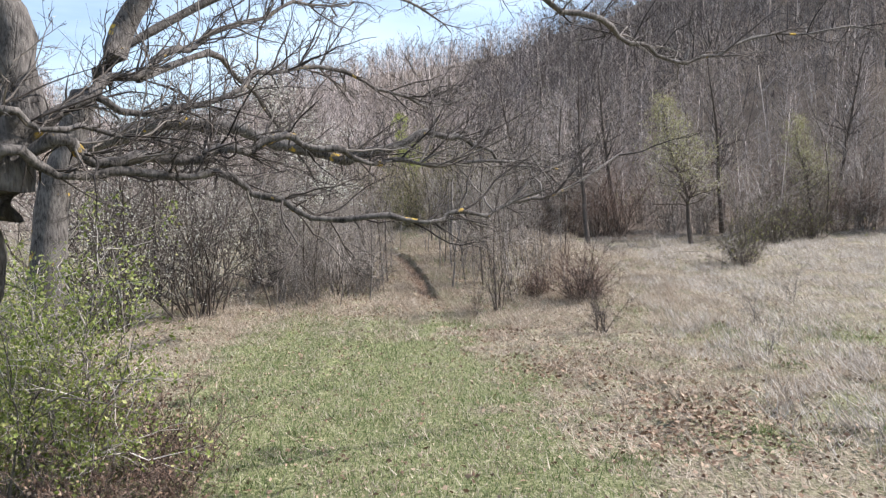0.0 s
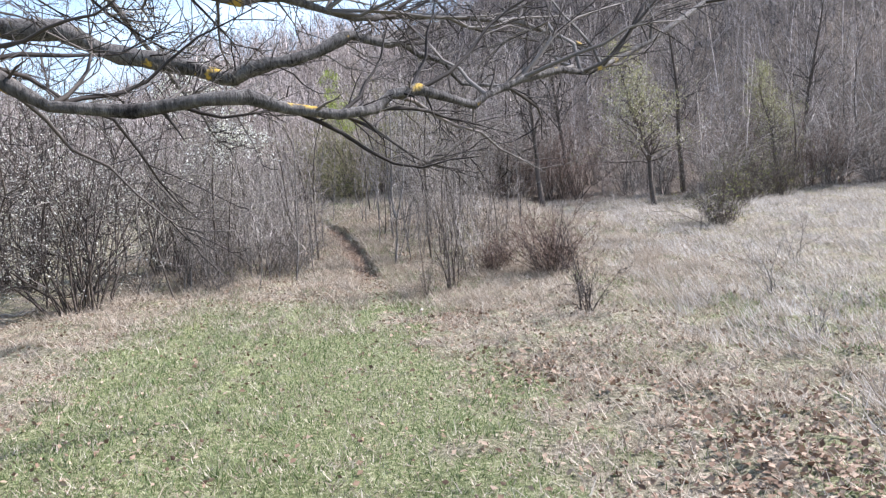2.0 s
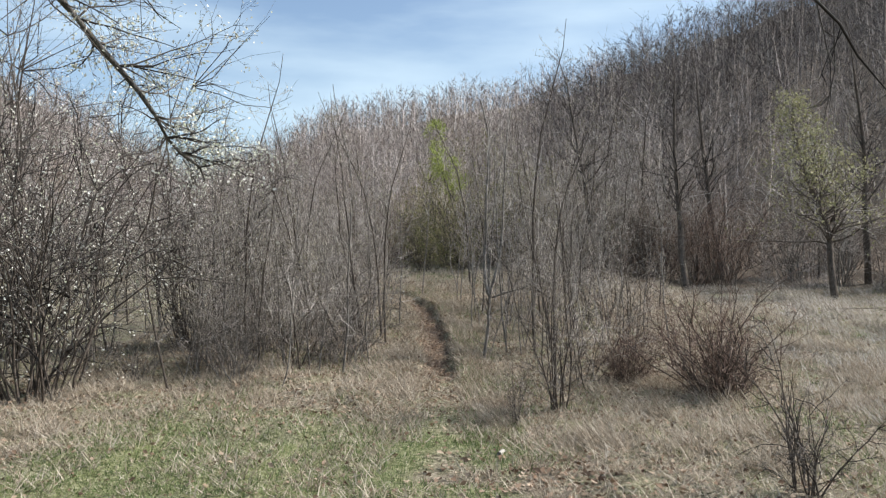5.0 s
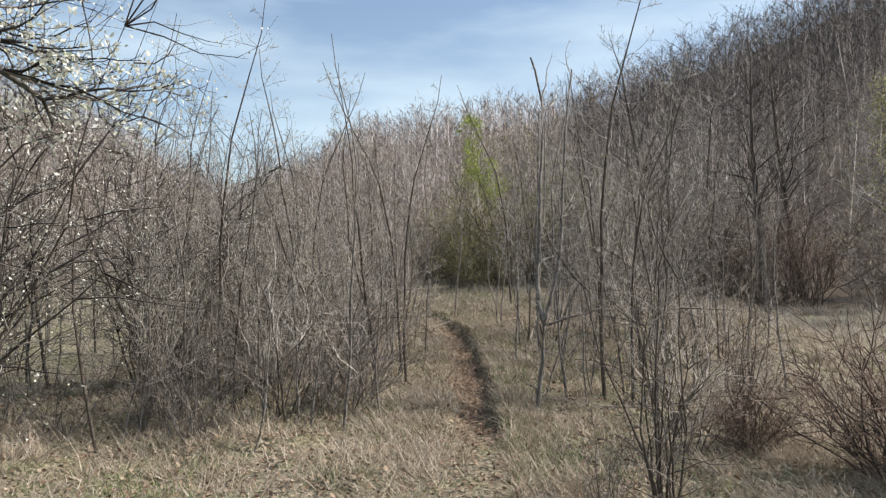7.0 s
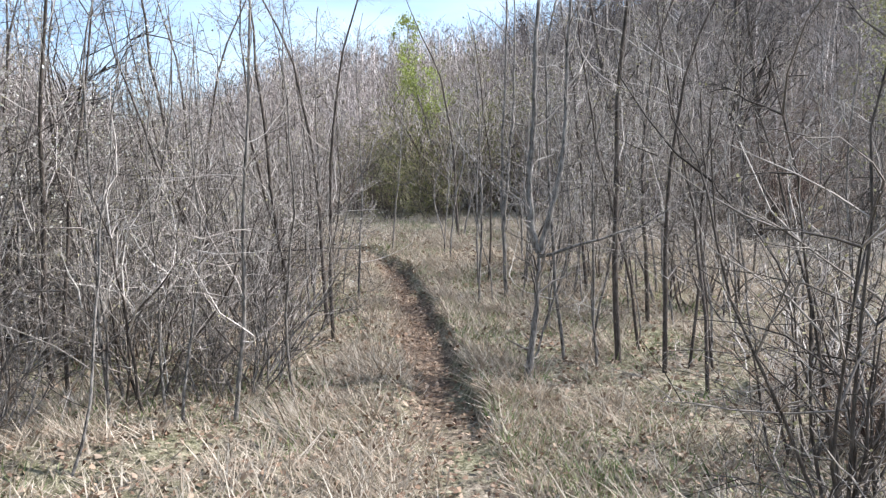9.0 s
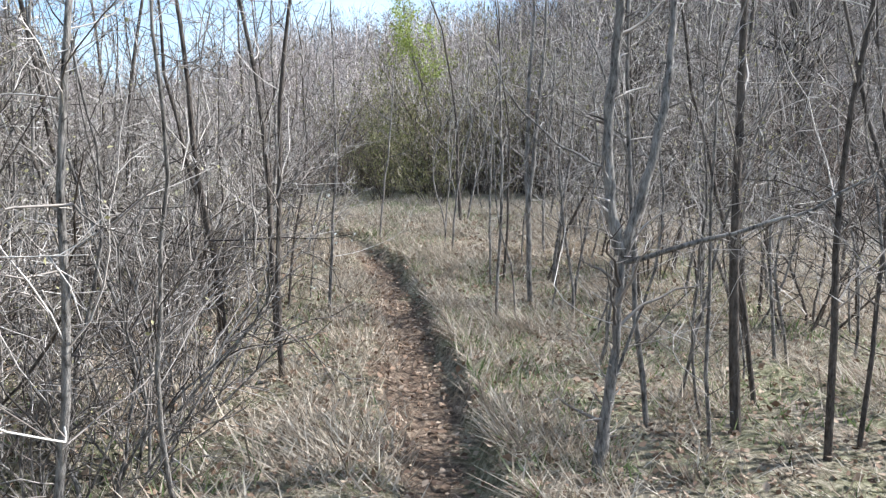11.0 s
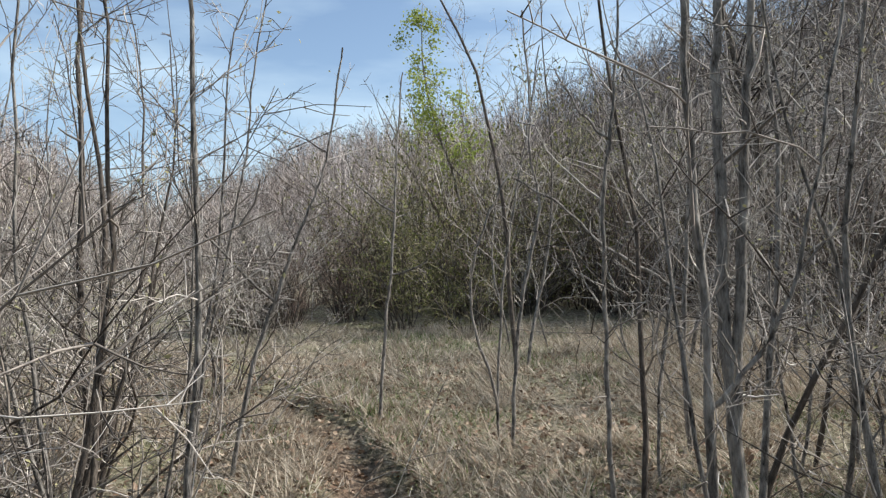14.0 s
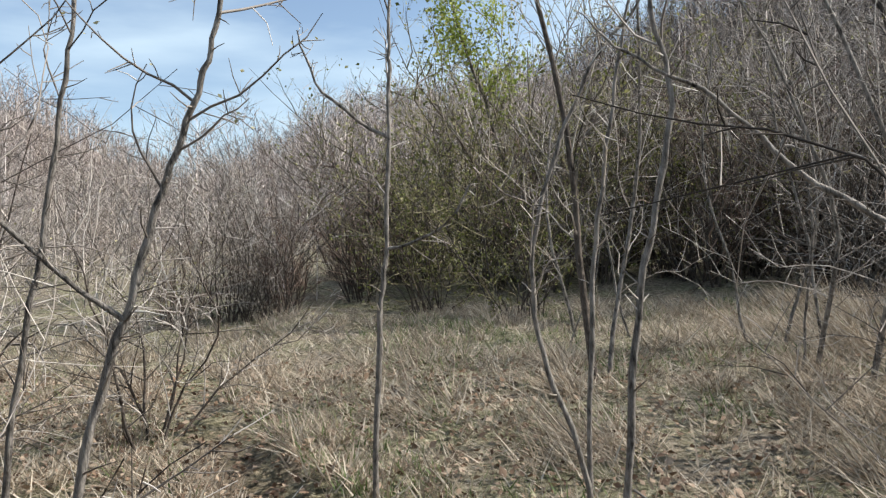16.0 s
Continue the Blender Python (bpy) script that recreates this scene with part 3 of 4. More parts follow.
meadow_tree = tagged(stand(sapling("meadow_tree", random.Random(31), 5.9, 0.085, 105, BARK_DARK, TWIG, leaf_mat=LEAF_PALE, leaf=0.07, per=3.2, spread=0.36, low=0.24, twigs=6, lean=0.02, split=True, leaf_name="young_leaves"), 8.95, 28.7), "round-crowned tree in first yellow-green leaf", "tree")
dark_tree = tagged(stand(sapling("bare_tree", random.Random(32), 7.5, 0.09, 60, BARK_DARK, TWIG_BOUGH, spread=0.3, low=0.3, lean=0.03, twigs=6), 5.3, 29.0), "tall dark bare tree at the wood's edge", "tree")
copy_thing(meadow_tree, spot(14.6, 31.5, 100, 0.8))
for x, y, t, s in ((3.4, 31, 60, 0.95), (11.2, 32, 140, 1.05), (16.5, 34, 220, 1.1), (7.3, 33, 20, 1.1)):
    copy_thing(dark_tree, spot(x, y, t, s))
yellow = sapling("young_leaf_tree", random.Random(33), 5.0, 0.04, 40, BARK_GREY, TWIG_OLIVE, leaf_mat=LEAF_YELLOW, leaf=0.05, per=7.0, spread=0.22, low=0.42, twigs=6, leaf_name="young_leaves")
tagged(stand(yellow, -0.55, 33.6), "slim tree in bright yellow-green leaf", "tree")
blossom = shrub("blossom_tree", random.Random(34), 5.4, 4.6, 34, BARK_DARK, TWIG_BOUGH, BLOSSOM, 0.03, 2.6, 12, "blossom")
tagged(stand(blossom, -5.2, 16.9), "wild tree in white blossom at the thicket's edge", "tree")
copy_thing(blossom, spot(-7.4, 19.5, 130, 1.05))
copy_thing(blossom, spot(-6.6, 15.4, 60, 1.1))
copy_thing(blossom, spot(-4.6, 20.5, 250, 0.85))

# ---- the thicket on both sides of the footpath ----
kinds = [sapling("sapling", random.Random(40 + i), h, r, n, m, w, leaf_mat=BUD if b else None, leaf=0.02, per=0.9, spread=s, low=lo)
         for i, (h, r, n, m, w, b, s, lo) in enumerate((
             (4.2, 0.016, 22, BARK_GREY, TWIG, 1, 0.24, 0.12), (3.6, 0.012, 18, BARK_GREY, TWIG_BRUSH, 0, 0.3, 0.1), (4.8, 0.02, 26, BARK_GREY, TWIG, 1, 0.22, 0.15),
             (3.0, 0.011, 16, BARK_GREY, TWIG, 0, 0.32, 0.08), (5.2, 0.024, 28, BARK_DARK, TWIG, 1, 0.24, 0.15), (3.9, 0.015, 24, BARK_DARK, TWIG_BRUSH, 0, 0.34, 0.08),
             (2.3, 0.009, 14, BARK_GREY, TWIG, 1, 0.32, 0.1), (4.5, 0.018, 24, BARK_GREY, TWIG, 1, 0.28, 0.12)))]
for k in kinds:
    tagged(k, "slender grey bare sapling of the thicket", "sapling", "thicket saplings")
used = set()


def plant(kind, x, y, turn, scale, tilt=0.0):
    """The first of a kind is stood itself; later ones are copies."""
    ob = kinds[kind]
    if kind in used:
        return copy_thing(ob, spot(x, y, turn, scale, None, tilt))
    used.add(kind)
    return stand(ob, x, y, turn, scale)




def grown(name, seed, stems, boughs, label, twigs=7, leaf=0):
    """A young tree along given centre lines: Empty > stem, branch, twigs. Each line is (points, thickness at the foot)."""
    b = random.Random(seed)
    root = new(name)
    tw, lv = Wood(), Leaves()
    x0, y0 = stems[0][0][0][0], stems[0][0][0][1]
    base = float(land(x0, y0))
    for i, (pts, r) in enumerate(stems):
        pts = [(x - x0, y - y0, z - base) for x, y, z in pts]
        if i == 0 and pts[0][2] > -0.05:
            pts[0] = (pts[0][0], pts[0][1], -0.06)
        top = np.array(pts[-1])
        if r > 0.007 and i + 1 >= len(stems) - 1:
            rise = top - np.array(pts[-2])
            pts = pts + [tuple(top + rise / np.linalg.norm(rise) * 0.5 + np.array([b.gauss(0, 0.06), b.gauss(0, 0.06), 0.1]))]
        line = smooth_line(pts, 6, 0.004)
        w = Wood()
        w.tube(line, r * 0.85, max(r * 0.3, 0.003), 9, 0.12)
        w.mesh("stem", BARK_GREY, root)
        twigs_on(tw, line, r * 0.5, twigs * 3, 0.13, b, 3, 0.02, 0.1, (0.8, 1.4))
        for _ in range(twigs):
            k = b.randrange(len(line) // 3, len(line) - 1)
            side = bent(line[k], side_way((0, 0, 1), b.uniform(0.5, 1.2), b), b.uniform(0.25, 0.6), 6, 0.2, 0.06, b)
            tw.tube(side, max(r * 0.25, 0.003), 0.0016, 4)
            twigs_on(tw, side, 0.005, 7, 0.12, b, 3, 0.02, 0.1, (0.7, 1.4), leaves=lv if leaf else None, leaf=0.016, per=leaf)
    for pts, r in boughs:
        line = smooth_line([(x - x0, y - y0, z - base) for x, y, z in pts], 6, 0.005)
        w = Wood()
        w.tube(line, r, 0.003, 7, 0.15)
        w.mesh("branch", BARK_GREY, root)
        twigs_on(tw, line, r * 0.5, 16, 0.13, b, 3, 0.02, 0.08, (0.7, 1.4), 1)
    tagged(tw.mesh("twigs", TWIG, root), kind="stuff")
    if lv.c:
        tagged(lv.mesh("buds", BUD, root), kind="stuff")
    root.matrix_basis = pose(x0, y0, base)
    return tagged(root, label, "tree")


grown("forked_tree", 61, [([(0.2, 19.5, -0.4), (0.23, 19.5, -0.17), (0.27, 19.5, 0.17), (0.29, 19.5, 0.63)], 0.04),
                          ([(0.285, 19.5, 0.57), (0.24, 19.5, 0.74), (0.22, 19.52, 1.12), (0.25, 19.5, 1.49), (0.26, 19.45, 2.02), (0.3, 19.5, 2.9)], 0.034),
                          ([(0.29, 19.5, 0.57), (0.38, 19.48, 0.88), (0.45, 19.5, 1.19), (0.49, 19.55, 1.49), (0.51, 19.6, 1.99), (0.56, 19.6, 2.8)], 0.027)],
      [([(0.29, 19.5, 0.53), (0.66, 19.4, 0.65), (1.02, 19.35, 0.77), (1.3, 19.3, 0.95)], 0.014), ([(0.23, 19.5, 0.93), (0.04, 19.6, 1.03), (-0.18, 19.65, 1.24), (-0.3, 19.7, 1.5)], 0.007)],
      "slim forked dark-barked tree close beside the footpath")
grown("thin_tree", 62, [([(-1.42, 26.3, 0.2), (-1.35, 26.3, 1.01), (-1.31, 26.3, 1.29), (-1.26, 26.3, 1.96), (-1.25, 26.3, 2.17)], 0.016)],
      [([(-1.27, 26.3, 1.73), (-1.54, 26.3, 1.95), (-1.64, 26.3, 2.22)], 0.009), ([(-1.31, 26.3, 1.28), (-1.07, 26.2, 1.35), (-0.9, 26.2, 1.57)], 0.008)], "thin upright bare tree with two side boughs", 5)
grown("thin_tree", 63, [([(-0.47, 25.6, 0.1), (-0.46, 25.6, 0.46), (-0.4, 25.6, 1.02), (-0.31, 25.6, 1.42), (-0.26, 25.6, 1.71), (-0.31, 25.6, 2.0), (-0.3, 25.6, 2.35)], 0.017)], [], "thin crooked bare tree in the dry clearing", 6)
grown("thin_tree", 64, [([(-0.56, 25.85, 0.1), (-0.58, 25.8, 0.5), (-0.7, 25.8, 0.9), (-0.71, 25.8, 1.25), (-0.6, 25.8, 1.61), (-0.45, 25.8, 1.9), (-0.31, 25.8, 2.06)], 0.013),
                        ([(-0.57, 25.85, 0.35), (-0.51, 25.9, 1.12), (-0.46, 25.9, 1.45), (-0.38, 25.9, 1.88), (-0.31, 25.9, 2.21)], 0.012)], [], "thin bare tree with two bowed stems", 4)
grown("thin_tree", 65, [([(-2.15, 25.2, 0.1), (-2.0, 25.2, 0.74), (-1.84, 25.2, 1.17), (-1.75, 25.2, 1.42), (-1.65, 25.2, 1.65), (-1.58, 25.2, 1.82), (-1.52, 25.2, 2.05)], 0.018)],
      [([(-1.86, 25.2, 1.1), (-2.2, 25.0, 1.5), (-2.4, 24.9, 1.9)], 0.009)], "leaning bare thorn tree beside the footpath", 7, 0.3)
grown("thin_tree", 66, [([(-2.45, 25.4, 0.1), (-2.37, 25.4, 0.74), (-2.23, 25.4, 1.35), (-2.14, 25.4, 1.79), (-2.08, 25.4, 2.1), (-2.04, 25.4, 2.54)], 0.014)], [], "thin upright grey bare tree", 7, 0.3)
grown("thin_tree", 67, [([(0.62, 25.6, 0.1), (0.6, 25.6, 0.7), (0.64, 25.6, 1.3), (0.7, 25.6, 2.1), (0.72, 25.6, 2.9)], 0.022)],
      [([(0.62, 25.6, 1.1), (0.35, 25.6, 1.27), (0.11, 25.6, 1.43), (-0.12, 25.6, 1.67), (-0.39, 25.6, 1.84), (-0.5, 25.6, 1.95)], 0.014)], "bare tree with one long bough reaching out", 6)
grown("thin_tree", 68, [([(0.24, 23.2, -0.1), (0.21, 23.2, 0.64), (0.19, 23.2, 1.04), (0.2, 23.2, 1.39), (0.2, 23.2, 1.8), (0.23, 23.2, 2.22), (0.25, 23.2, 3.0)], 0.03),
                        ([(0.21, 23.2, 0.66), (0.26, 23.2, 1.25), (0.29, 23.2, 1.66), (0.33, 23.2, 2.08), (0.35, 23.2, 2.9)], 0.024)], [], "twin-stemmed dark bare tree", 6)
grown("thin_tree", 69, [([(-0.08, 23.9, -0.05), (-0.1, 23.9, 0.44), (-0.1, 23.9, 0.94), (-0.09, 23.9, 1.5), (-0.05, 23.9, 1.78), (-0.01, 23.9, 2.16)], 0.015)],
      [([(-0.06, 23.9, 1.76), (-0.17, 23.9, 1.88), (-0.28, 23.9, 2.08)], 0.007)], "thin bare tree with a bent top", 5)
grown("thin_tree", 70, [([(-1.99, 22.6, -0.25), (-1.94, 22.6, 0.64), (-1.9, 22.6, 1.15), (-1.93, 22.6, 1.93), (-1.93, 22.6, 2.57)], 0.017)], [], "thin straight grey bare tree", 7, 0.3)
grown("thin_tree", 71, [([(-0.11, 22.4, -0.25), (-0.07, 22.4, 0.84), (-0.09, 22.4, 1.45), (-0.1, 22.4, 2.04)], 0.016), ([(-0.07, 22.4, 0.84), (0.1, 22.4, 1.05), (0.2, 22.4, 1.4)], 0.008)], [], "thin dark bare tree beside the footpath", 5)
for x, y, k, t, s in ((0.98, 20.0, 4, 0, 1.0), (0.55, 20.05, 0, 40, 0.9), (0.55, 24.1, 2, 250, 0.8), (-1.5, 22.8, 0, 300, 0.9), (1.6, 21.7, 4, 60, 0.9), (1.05, 23.2, 7, 160, 0.9), (-2.2, 23.6, 5, 20, 1.0),
                      (-1.95, 21.4, 5, 110, 1.0), (-1.75, 18.6, 0, 200, 1.1), (1.5, 25.3, 2, 80, 0.9), (-2.3, 24.9, 3, 70, 1.0)):
    plant(k, x, y, t, s)
g = random.Random(5)
for lot, n, lo, hi, y0, y1, size in (("near", 120, -3.8, -0.75, 17.6, 25.5, 0.85), ("deep", 46, -9.5, -3.0, 17.2, 24.0, 1.05), ("right", 52, 0.5, 3.6, 19.2, 25.0, 0.85), ("rim", 22, 2.2, 5.0, 24.5, 30.0, 0.95), ("clearing", 14, -6.0, -2.6, 25.0, 29.0, 0.5)):
    count = 0
    while count < n:
        y = g.uniform(y0, y1)
        d = g.uniform(lo, hi)
        x = d + float(np.interp(y, PATH_Y, PATH_X))
        if lot == "near" and (g.random() > 0.35 + 0.3 * (-d - 0.75) or (y > 23.5 and d > -1.5) or (y < 18.4 and x > -1.9)):
            continue
        if lot == "right" and ((x > 2.4 and g.random() > 0.4) or (y > 22.5 and d < 1.0)):
            continue
        plant(g.choice((0, 1, 1, 2, 3, 3, 4, 5, 6, 7)), x, y, g.uniform(0, 360), size * g.uniform(0.75, 1.15), g.gauss(0, 0.13))
        count += 1

def fallen_branch(x, y, turn, length, seed):
    b = random.Random(seed)
    w = Wood()
    line = bent((-length / 2, 0, 0.05), (1, 0.1, 0.02), length, 8, 0.16, 0.0, b)
    w.tube(line, 0.022, 0.008, 7, 0.2)
    root = new("fallen_branch")
    w.mesh("limb", BARK_PALE, root)
    for i in (3, 5):
        t = Wood()
        t.tube(bent(line[i], side_way(line[i + 1] - line[i], 0.7, b), length * 0.35, 4, 0.15, 0.05, b), 0.011, 0.004, 5)
        t.mesh("side_twig", BARK_PALE, root)
    return tagged(stand(root, x, y, turn), "bleached fallen branch lying in the dry grass", "branch", "fallen branches")


for x, y, t, L, k in ((-6.3, 16.6, 10, 0.9, 1), (0.55, 14.9, 75, 0.7, 2)):
    fallen_branch(x, y, t, L, k)

# brush at the foot of the thicket
brush = tagged(stand(shrub("brushwood", random.Random(71), 1.5, 1.6, 15, BARK_GREY, TWIG_BRUSH, sub=8, fine=3), -3.4, 18.6), "tangled grey brushwood under the saplings", "shrub", "brushwood")
for i in range(30):
    y = g.uniform(17.8, 25.5)
    x = float(np.interp(y, PATH_Y, PATH_X)) - 1.3 - abs(g.gauss(0, 2.0))
    if y < 18.8 and x > -2.4:
        x -= 1.6
    copy_thing(brush, spot(x, y, g.uniform(0, 360), g.uniform(0.5, 1.2)))

thorn = tagged(stand(shrub("thorn_shrub", random.Random(73), 2.7, 2.4, 8, BARK_DARK, TWIG, BUD, 0.018, 0.25, 11, "buds", split=True, fine=6, spurs=7), -2.8, 24.5), "open thorny bare shrub with long crossing branches", "shrub", "thorn shrubs")
for x, y, t, k in ((-2.6, 22.4, 70, 1.0), (-2.9, 20.2, 150, 0.85), (-3.2, 25.9, 200, 0.95), (-2.9, 27.3, 20, 0.8), (1.55, 24.4, 250, 0.9), (2.3, 22.3, 310, 1.0), (1.3, 26.7, 100, 0.75), (-2.5, 18.9, 40, 1.0), (1.5, 17.9, 10, 0.75)):
    copy_thing(thorn, spot(x, y, t, k))

# ---- the dense bank of shrubs ahead ----
bank_kinds = [shrub("bank_shrub", random.Random(81), 3.0, 2.6, 20, BARK_DARK, TWIG_OLIVE, LEAF_DARK, 0.04, 3.8, 8, fine=3),
              shrub("bank_shrub", random.Random(82), 2.8, 2.6, 22, BARK_DARK, TWIG_RED, sub=9, fine=3),
              shrub("bank_shrub", random.Random(83), 3.2, 2.2, 20, BARK_DARK, TWIG, BUD, 0.03, 0.2, 8, "buds", fine=3)]
labels = ("dense olive-green shrub on the bank", "dense red-brown bare shrub on the bank", "dense grey-brown bare shrub on the bank")
for b, text in zip(bank_kinds, labels):
    tagged(b, text, "shrub", "bank shrubs")
    stand(b, g.uniform(-2, 3), 32.5, 0, 1)
for i in range(54):
    x = g.uniform(-4.8, 5.4)
    y = 30.6 + 0.05 * abs(x) + g.uniform(0, 5)
    k = 0 if -2.4 < x < 1.4 and g.random() < 0.55 else (1 if g.random() < 0.5 else 2)
    size = 0.48 + 0.09 * min(x + 4.8, 6)
    copy_thing(bank_kinds[k], spot(x, y, g.uniform(0, 360), size * g.uniform(0.8, 1.1)))


for x, y, k, size in ((-0.9, 33.2, 0, 1.3), (0.1, 33.6, 0, 1.4), (0.9, 33.0, 0, 1.2), (-1.7, 34.2, 0, 1.3), (-1.9, 31.6, 0, 0.85), (-2.7, 32.4, 1, 0.9), (-1.2, 32.8, 2, 0.95), (-3.6, 31.9, 2, 0.75), (-2.2, 33.6, 0, 1.0)):
    copy_thing(bank_kinds[k], spot(x, y, 70 * x, size))


# ---- the woods on the hills ----
def woods(name, n, r_lo, r_hi, az_lo, az_hi, height, boughs, seed, label, mat, thin=1.0, test=None):
    """Bare trees past counting: thin three-sided stems with tapering sprays of branches."""
    rs = np.random.RandomState(seed)
    r = np.sqrt(rs.uniform(r_lo ** 2, r_hi ** 2, n))
    az = np.radians(rs.uniform(az_lo, az_hi, n))
    x, y = HX + r * np.sin(az), HY + r * np.cos(az)
    top = np.interp(np.degrees(az), H_AZ, H_R)
    keep = r < top + 25
    if test is not None:
        keep &= test(x, y)
    x, y, r = x[keep], y[keep], r[keep]
    n = len(x)
    z = land(x, y) - 0.1
    h = height * rs.choice([0.45, 0.7, 0.9, 1.0, 1.15], n) * rs.uniform(0.85, 1.15, n)
    lean = rs.normal(0, 0.09, (n, 2))
    wide = thin * (0.0055 * h + 0.0002 * r) * rs.uniform(0.6, 1.3, n)
    # stems
    th = np.arange(3) * 2.094
    foot = np.stack([np.column_stack((x + wide * math.cos(q), y + wide * math.sin(q), z)) for q in th], 1)
    tip = np.column_stack((x + lean[:, 0] * h, y + lean[:, 1] * h, z + h))[:, None, :]
    v = [np.concatenate((foot, tip), 1).reshape(-1, 3)]
    i = np.arange(n) * 4
    f = [np.concatenate([np.column_stack((i + a, i + (a + 1) % 3, i + 3)) for a in range(3)])]
    base = n * 4
    # branches: slim two-sided blades that rise from the stem, each with side twigs
    m = n * boughs
    t = np.repeat(np.arange(n), boughs)
    u = rs.uniform(0.08, 0.97, m)
    p = np.column_stack((x[t] + lean[t, 0] * h[t] * u, y[t] + lean[t, 1] * h[t] * u, z[t] + h[t] * u))
    w = rs.uniform(0, 2 * math.pi, m)
    out = rs.uniform(0.35, 1.9, m)
    d = np.column_stack((np.cos(w) * out, np.sin(w) * out, np.ones(m)))
    d /= np.linalg.norm(d, axis=1)[:, None]
    L = h[t] * 0.4 * np.sqrt(1.08 - u) * rs.uniform(0.4, 1.2, m)
    q = p + d * L[:, None]
    thick = (0.2 * wide[t] + 0.004 * thin + 0.00012 * r[t] * thin)[:, None]
    def blades(p, q, thick, base):
        k = len(p)
        s = np.cross(q - p, rs.normal(size=(k, 3)))
        s /= np.linalg.norm(s, axis=1)[:, None] + 1e-9
        v.append(np.stack((p + s * thick, p - s * thick, q), 1).reshape(-1, 3))
        j = base + np.arange(k) * 3
        f.append(np.column_stack((j, j + 1, j + 2)))
        return base + k * 3
    base = blades(p, q, thick, base)
    for s in range(4):
        e = rs.uniform(0.2, 0.9, m)[:, None]
        a = p + (q - p) * e
        dd = d + rs.normal(0, 0.65, (m, 3)) + np.array([0, 0, 0.12])
        base = blades(a, a + dd * (L * 0.42)[:, None], thick * 0.7, base)
    ob = mesh_object(name, np.concatenate(v), np.concatenate(f), mat, smooth=False)
    return tagged(ob, label, "woods", kind="stuff")


def off_meadow(x, y):
    return ~((x > 2.5) & (x < 26) & (y < 31 - 0.06 * x)) & ~((y < 31) & (x > -5)) & ~((y < 17) & (x > -14))


for i in range(26):
    x = g.uniform(3.5, 22) if i % 4 else g.uniform(-24, -9)
    y = 31.0 - 0.06 * x + abs(g.gauss(0, 5)) if x > 0 else g.uniform(19, 40)
    tagged(plant(g.choice((0, 2, 4, 4, 5, 7)), x, y, g.uniform(0, 360), g.uniform(1.1, 1.7) if x > 0 else g.uniform(0.7, 0.95)), "slender bare tree of the wood's edge")
edge = tagged(stand(shrub("edge_shrub", random.Random(85), 4.4, 3.0, 20, BARK_GREY, TWIG, sub=10, fine=4), 11.2, 28.9), "tall fan-shaped grey bare shrub of the wood's edge", "shrub", "edge shrubs")
edge_brown = tagged(stand(shrub("edge_shrub", random.Random(86), 3.4, 3.4, 24, BARK_DARK, TWIG_RED, sub=10, fine=4), 6.9, 31.6), "broad brown bare shrub of the wood's edge", "shrub", "edge shrubs")
for i in range(34):
    x = 2.6 + 0.58 * i + g.uniform(-0.5, 0.5)
    if 7.0 < x < 11.5 and i % 2:
        continue
    copy_thing(edge_brown if i % 3 == 1 else edge, spot(x, 31.3 - 0.06 * x + abs(g.gauss(0, 2.5)), g.uniform(0, 360), g.uniform(0.65, 1.25)))
woods("wood_edge", 420, 20, 44, -48, -8, 1.9, 26, 91, "low bare grey-brown scrub of the wood's edge", WOOD_HILL, 0.7, off_meadow)
woods("wood_edge", 420, 22, 44, 5, 62, 5.0, 30, 95, "bare grey-brown trees of the wood's edge", WOOD_EDGE, 0.6, off_meadow)
woods("hillside_wood", 1500, 40, 95, -50, 3, 4.6, 20, 92, "bare brown deciduous scrub in the valley", WOOD_HILL, 0.8)
# right slope: shade comes from the darker wood colour
woods("hillside_wood", 2300, 40, 95, 3, 65, 6.5, 16, 96, "bare brown deciduous wood on the hillside, slope shade put into its colour", WOOD_SHADE, 0.75)
woods("valley_scrub", 420, 12, 34, -42, -7, 2.0, 26, 97, "low grey bare scrub on the valley floor", WOOD_SCRUB, 0.55, lambda x, y: (y > 25.6) & (x < np.interp(y, PATH_Y, PATH_X) - 1.5))
woods("understorey", 520, 18, 40, 8, 56, 1.7, 26, 98, "dark bare undergrowth along the wood's edge", WOOD_EDGE, 0.8, lambda x, y: (x > 3) & (y > 30.4 - 0.06 * x) & (y < 34 - 0.06 * x))
woods("far_wood", 3000, 90, 215, -50, 8, 6.5, 10, 93, "bare brown wood on the far ridge", WOOD_HILL, 1.1)
# ridge split here so its right part takes the painted shade too
woods("far_wood", 2800, 90, 215, 8, 65, 6.5, 10, 99, "bare wood on the high slope, coloured dark for its shade", WOOD_SHADE, 1.1)
woods("wood_behind", 500, 30, 110, 65, 310, 8.0, 8, 94, "bare wood all round the clearing", WOOD_HILL, 1.0)


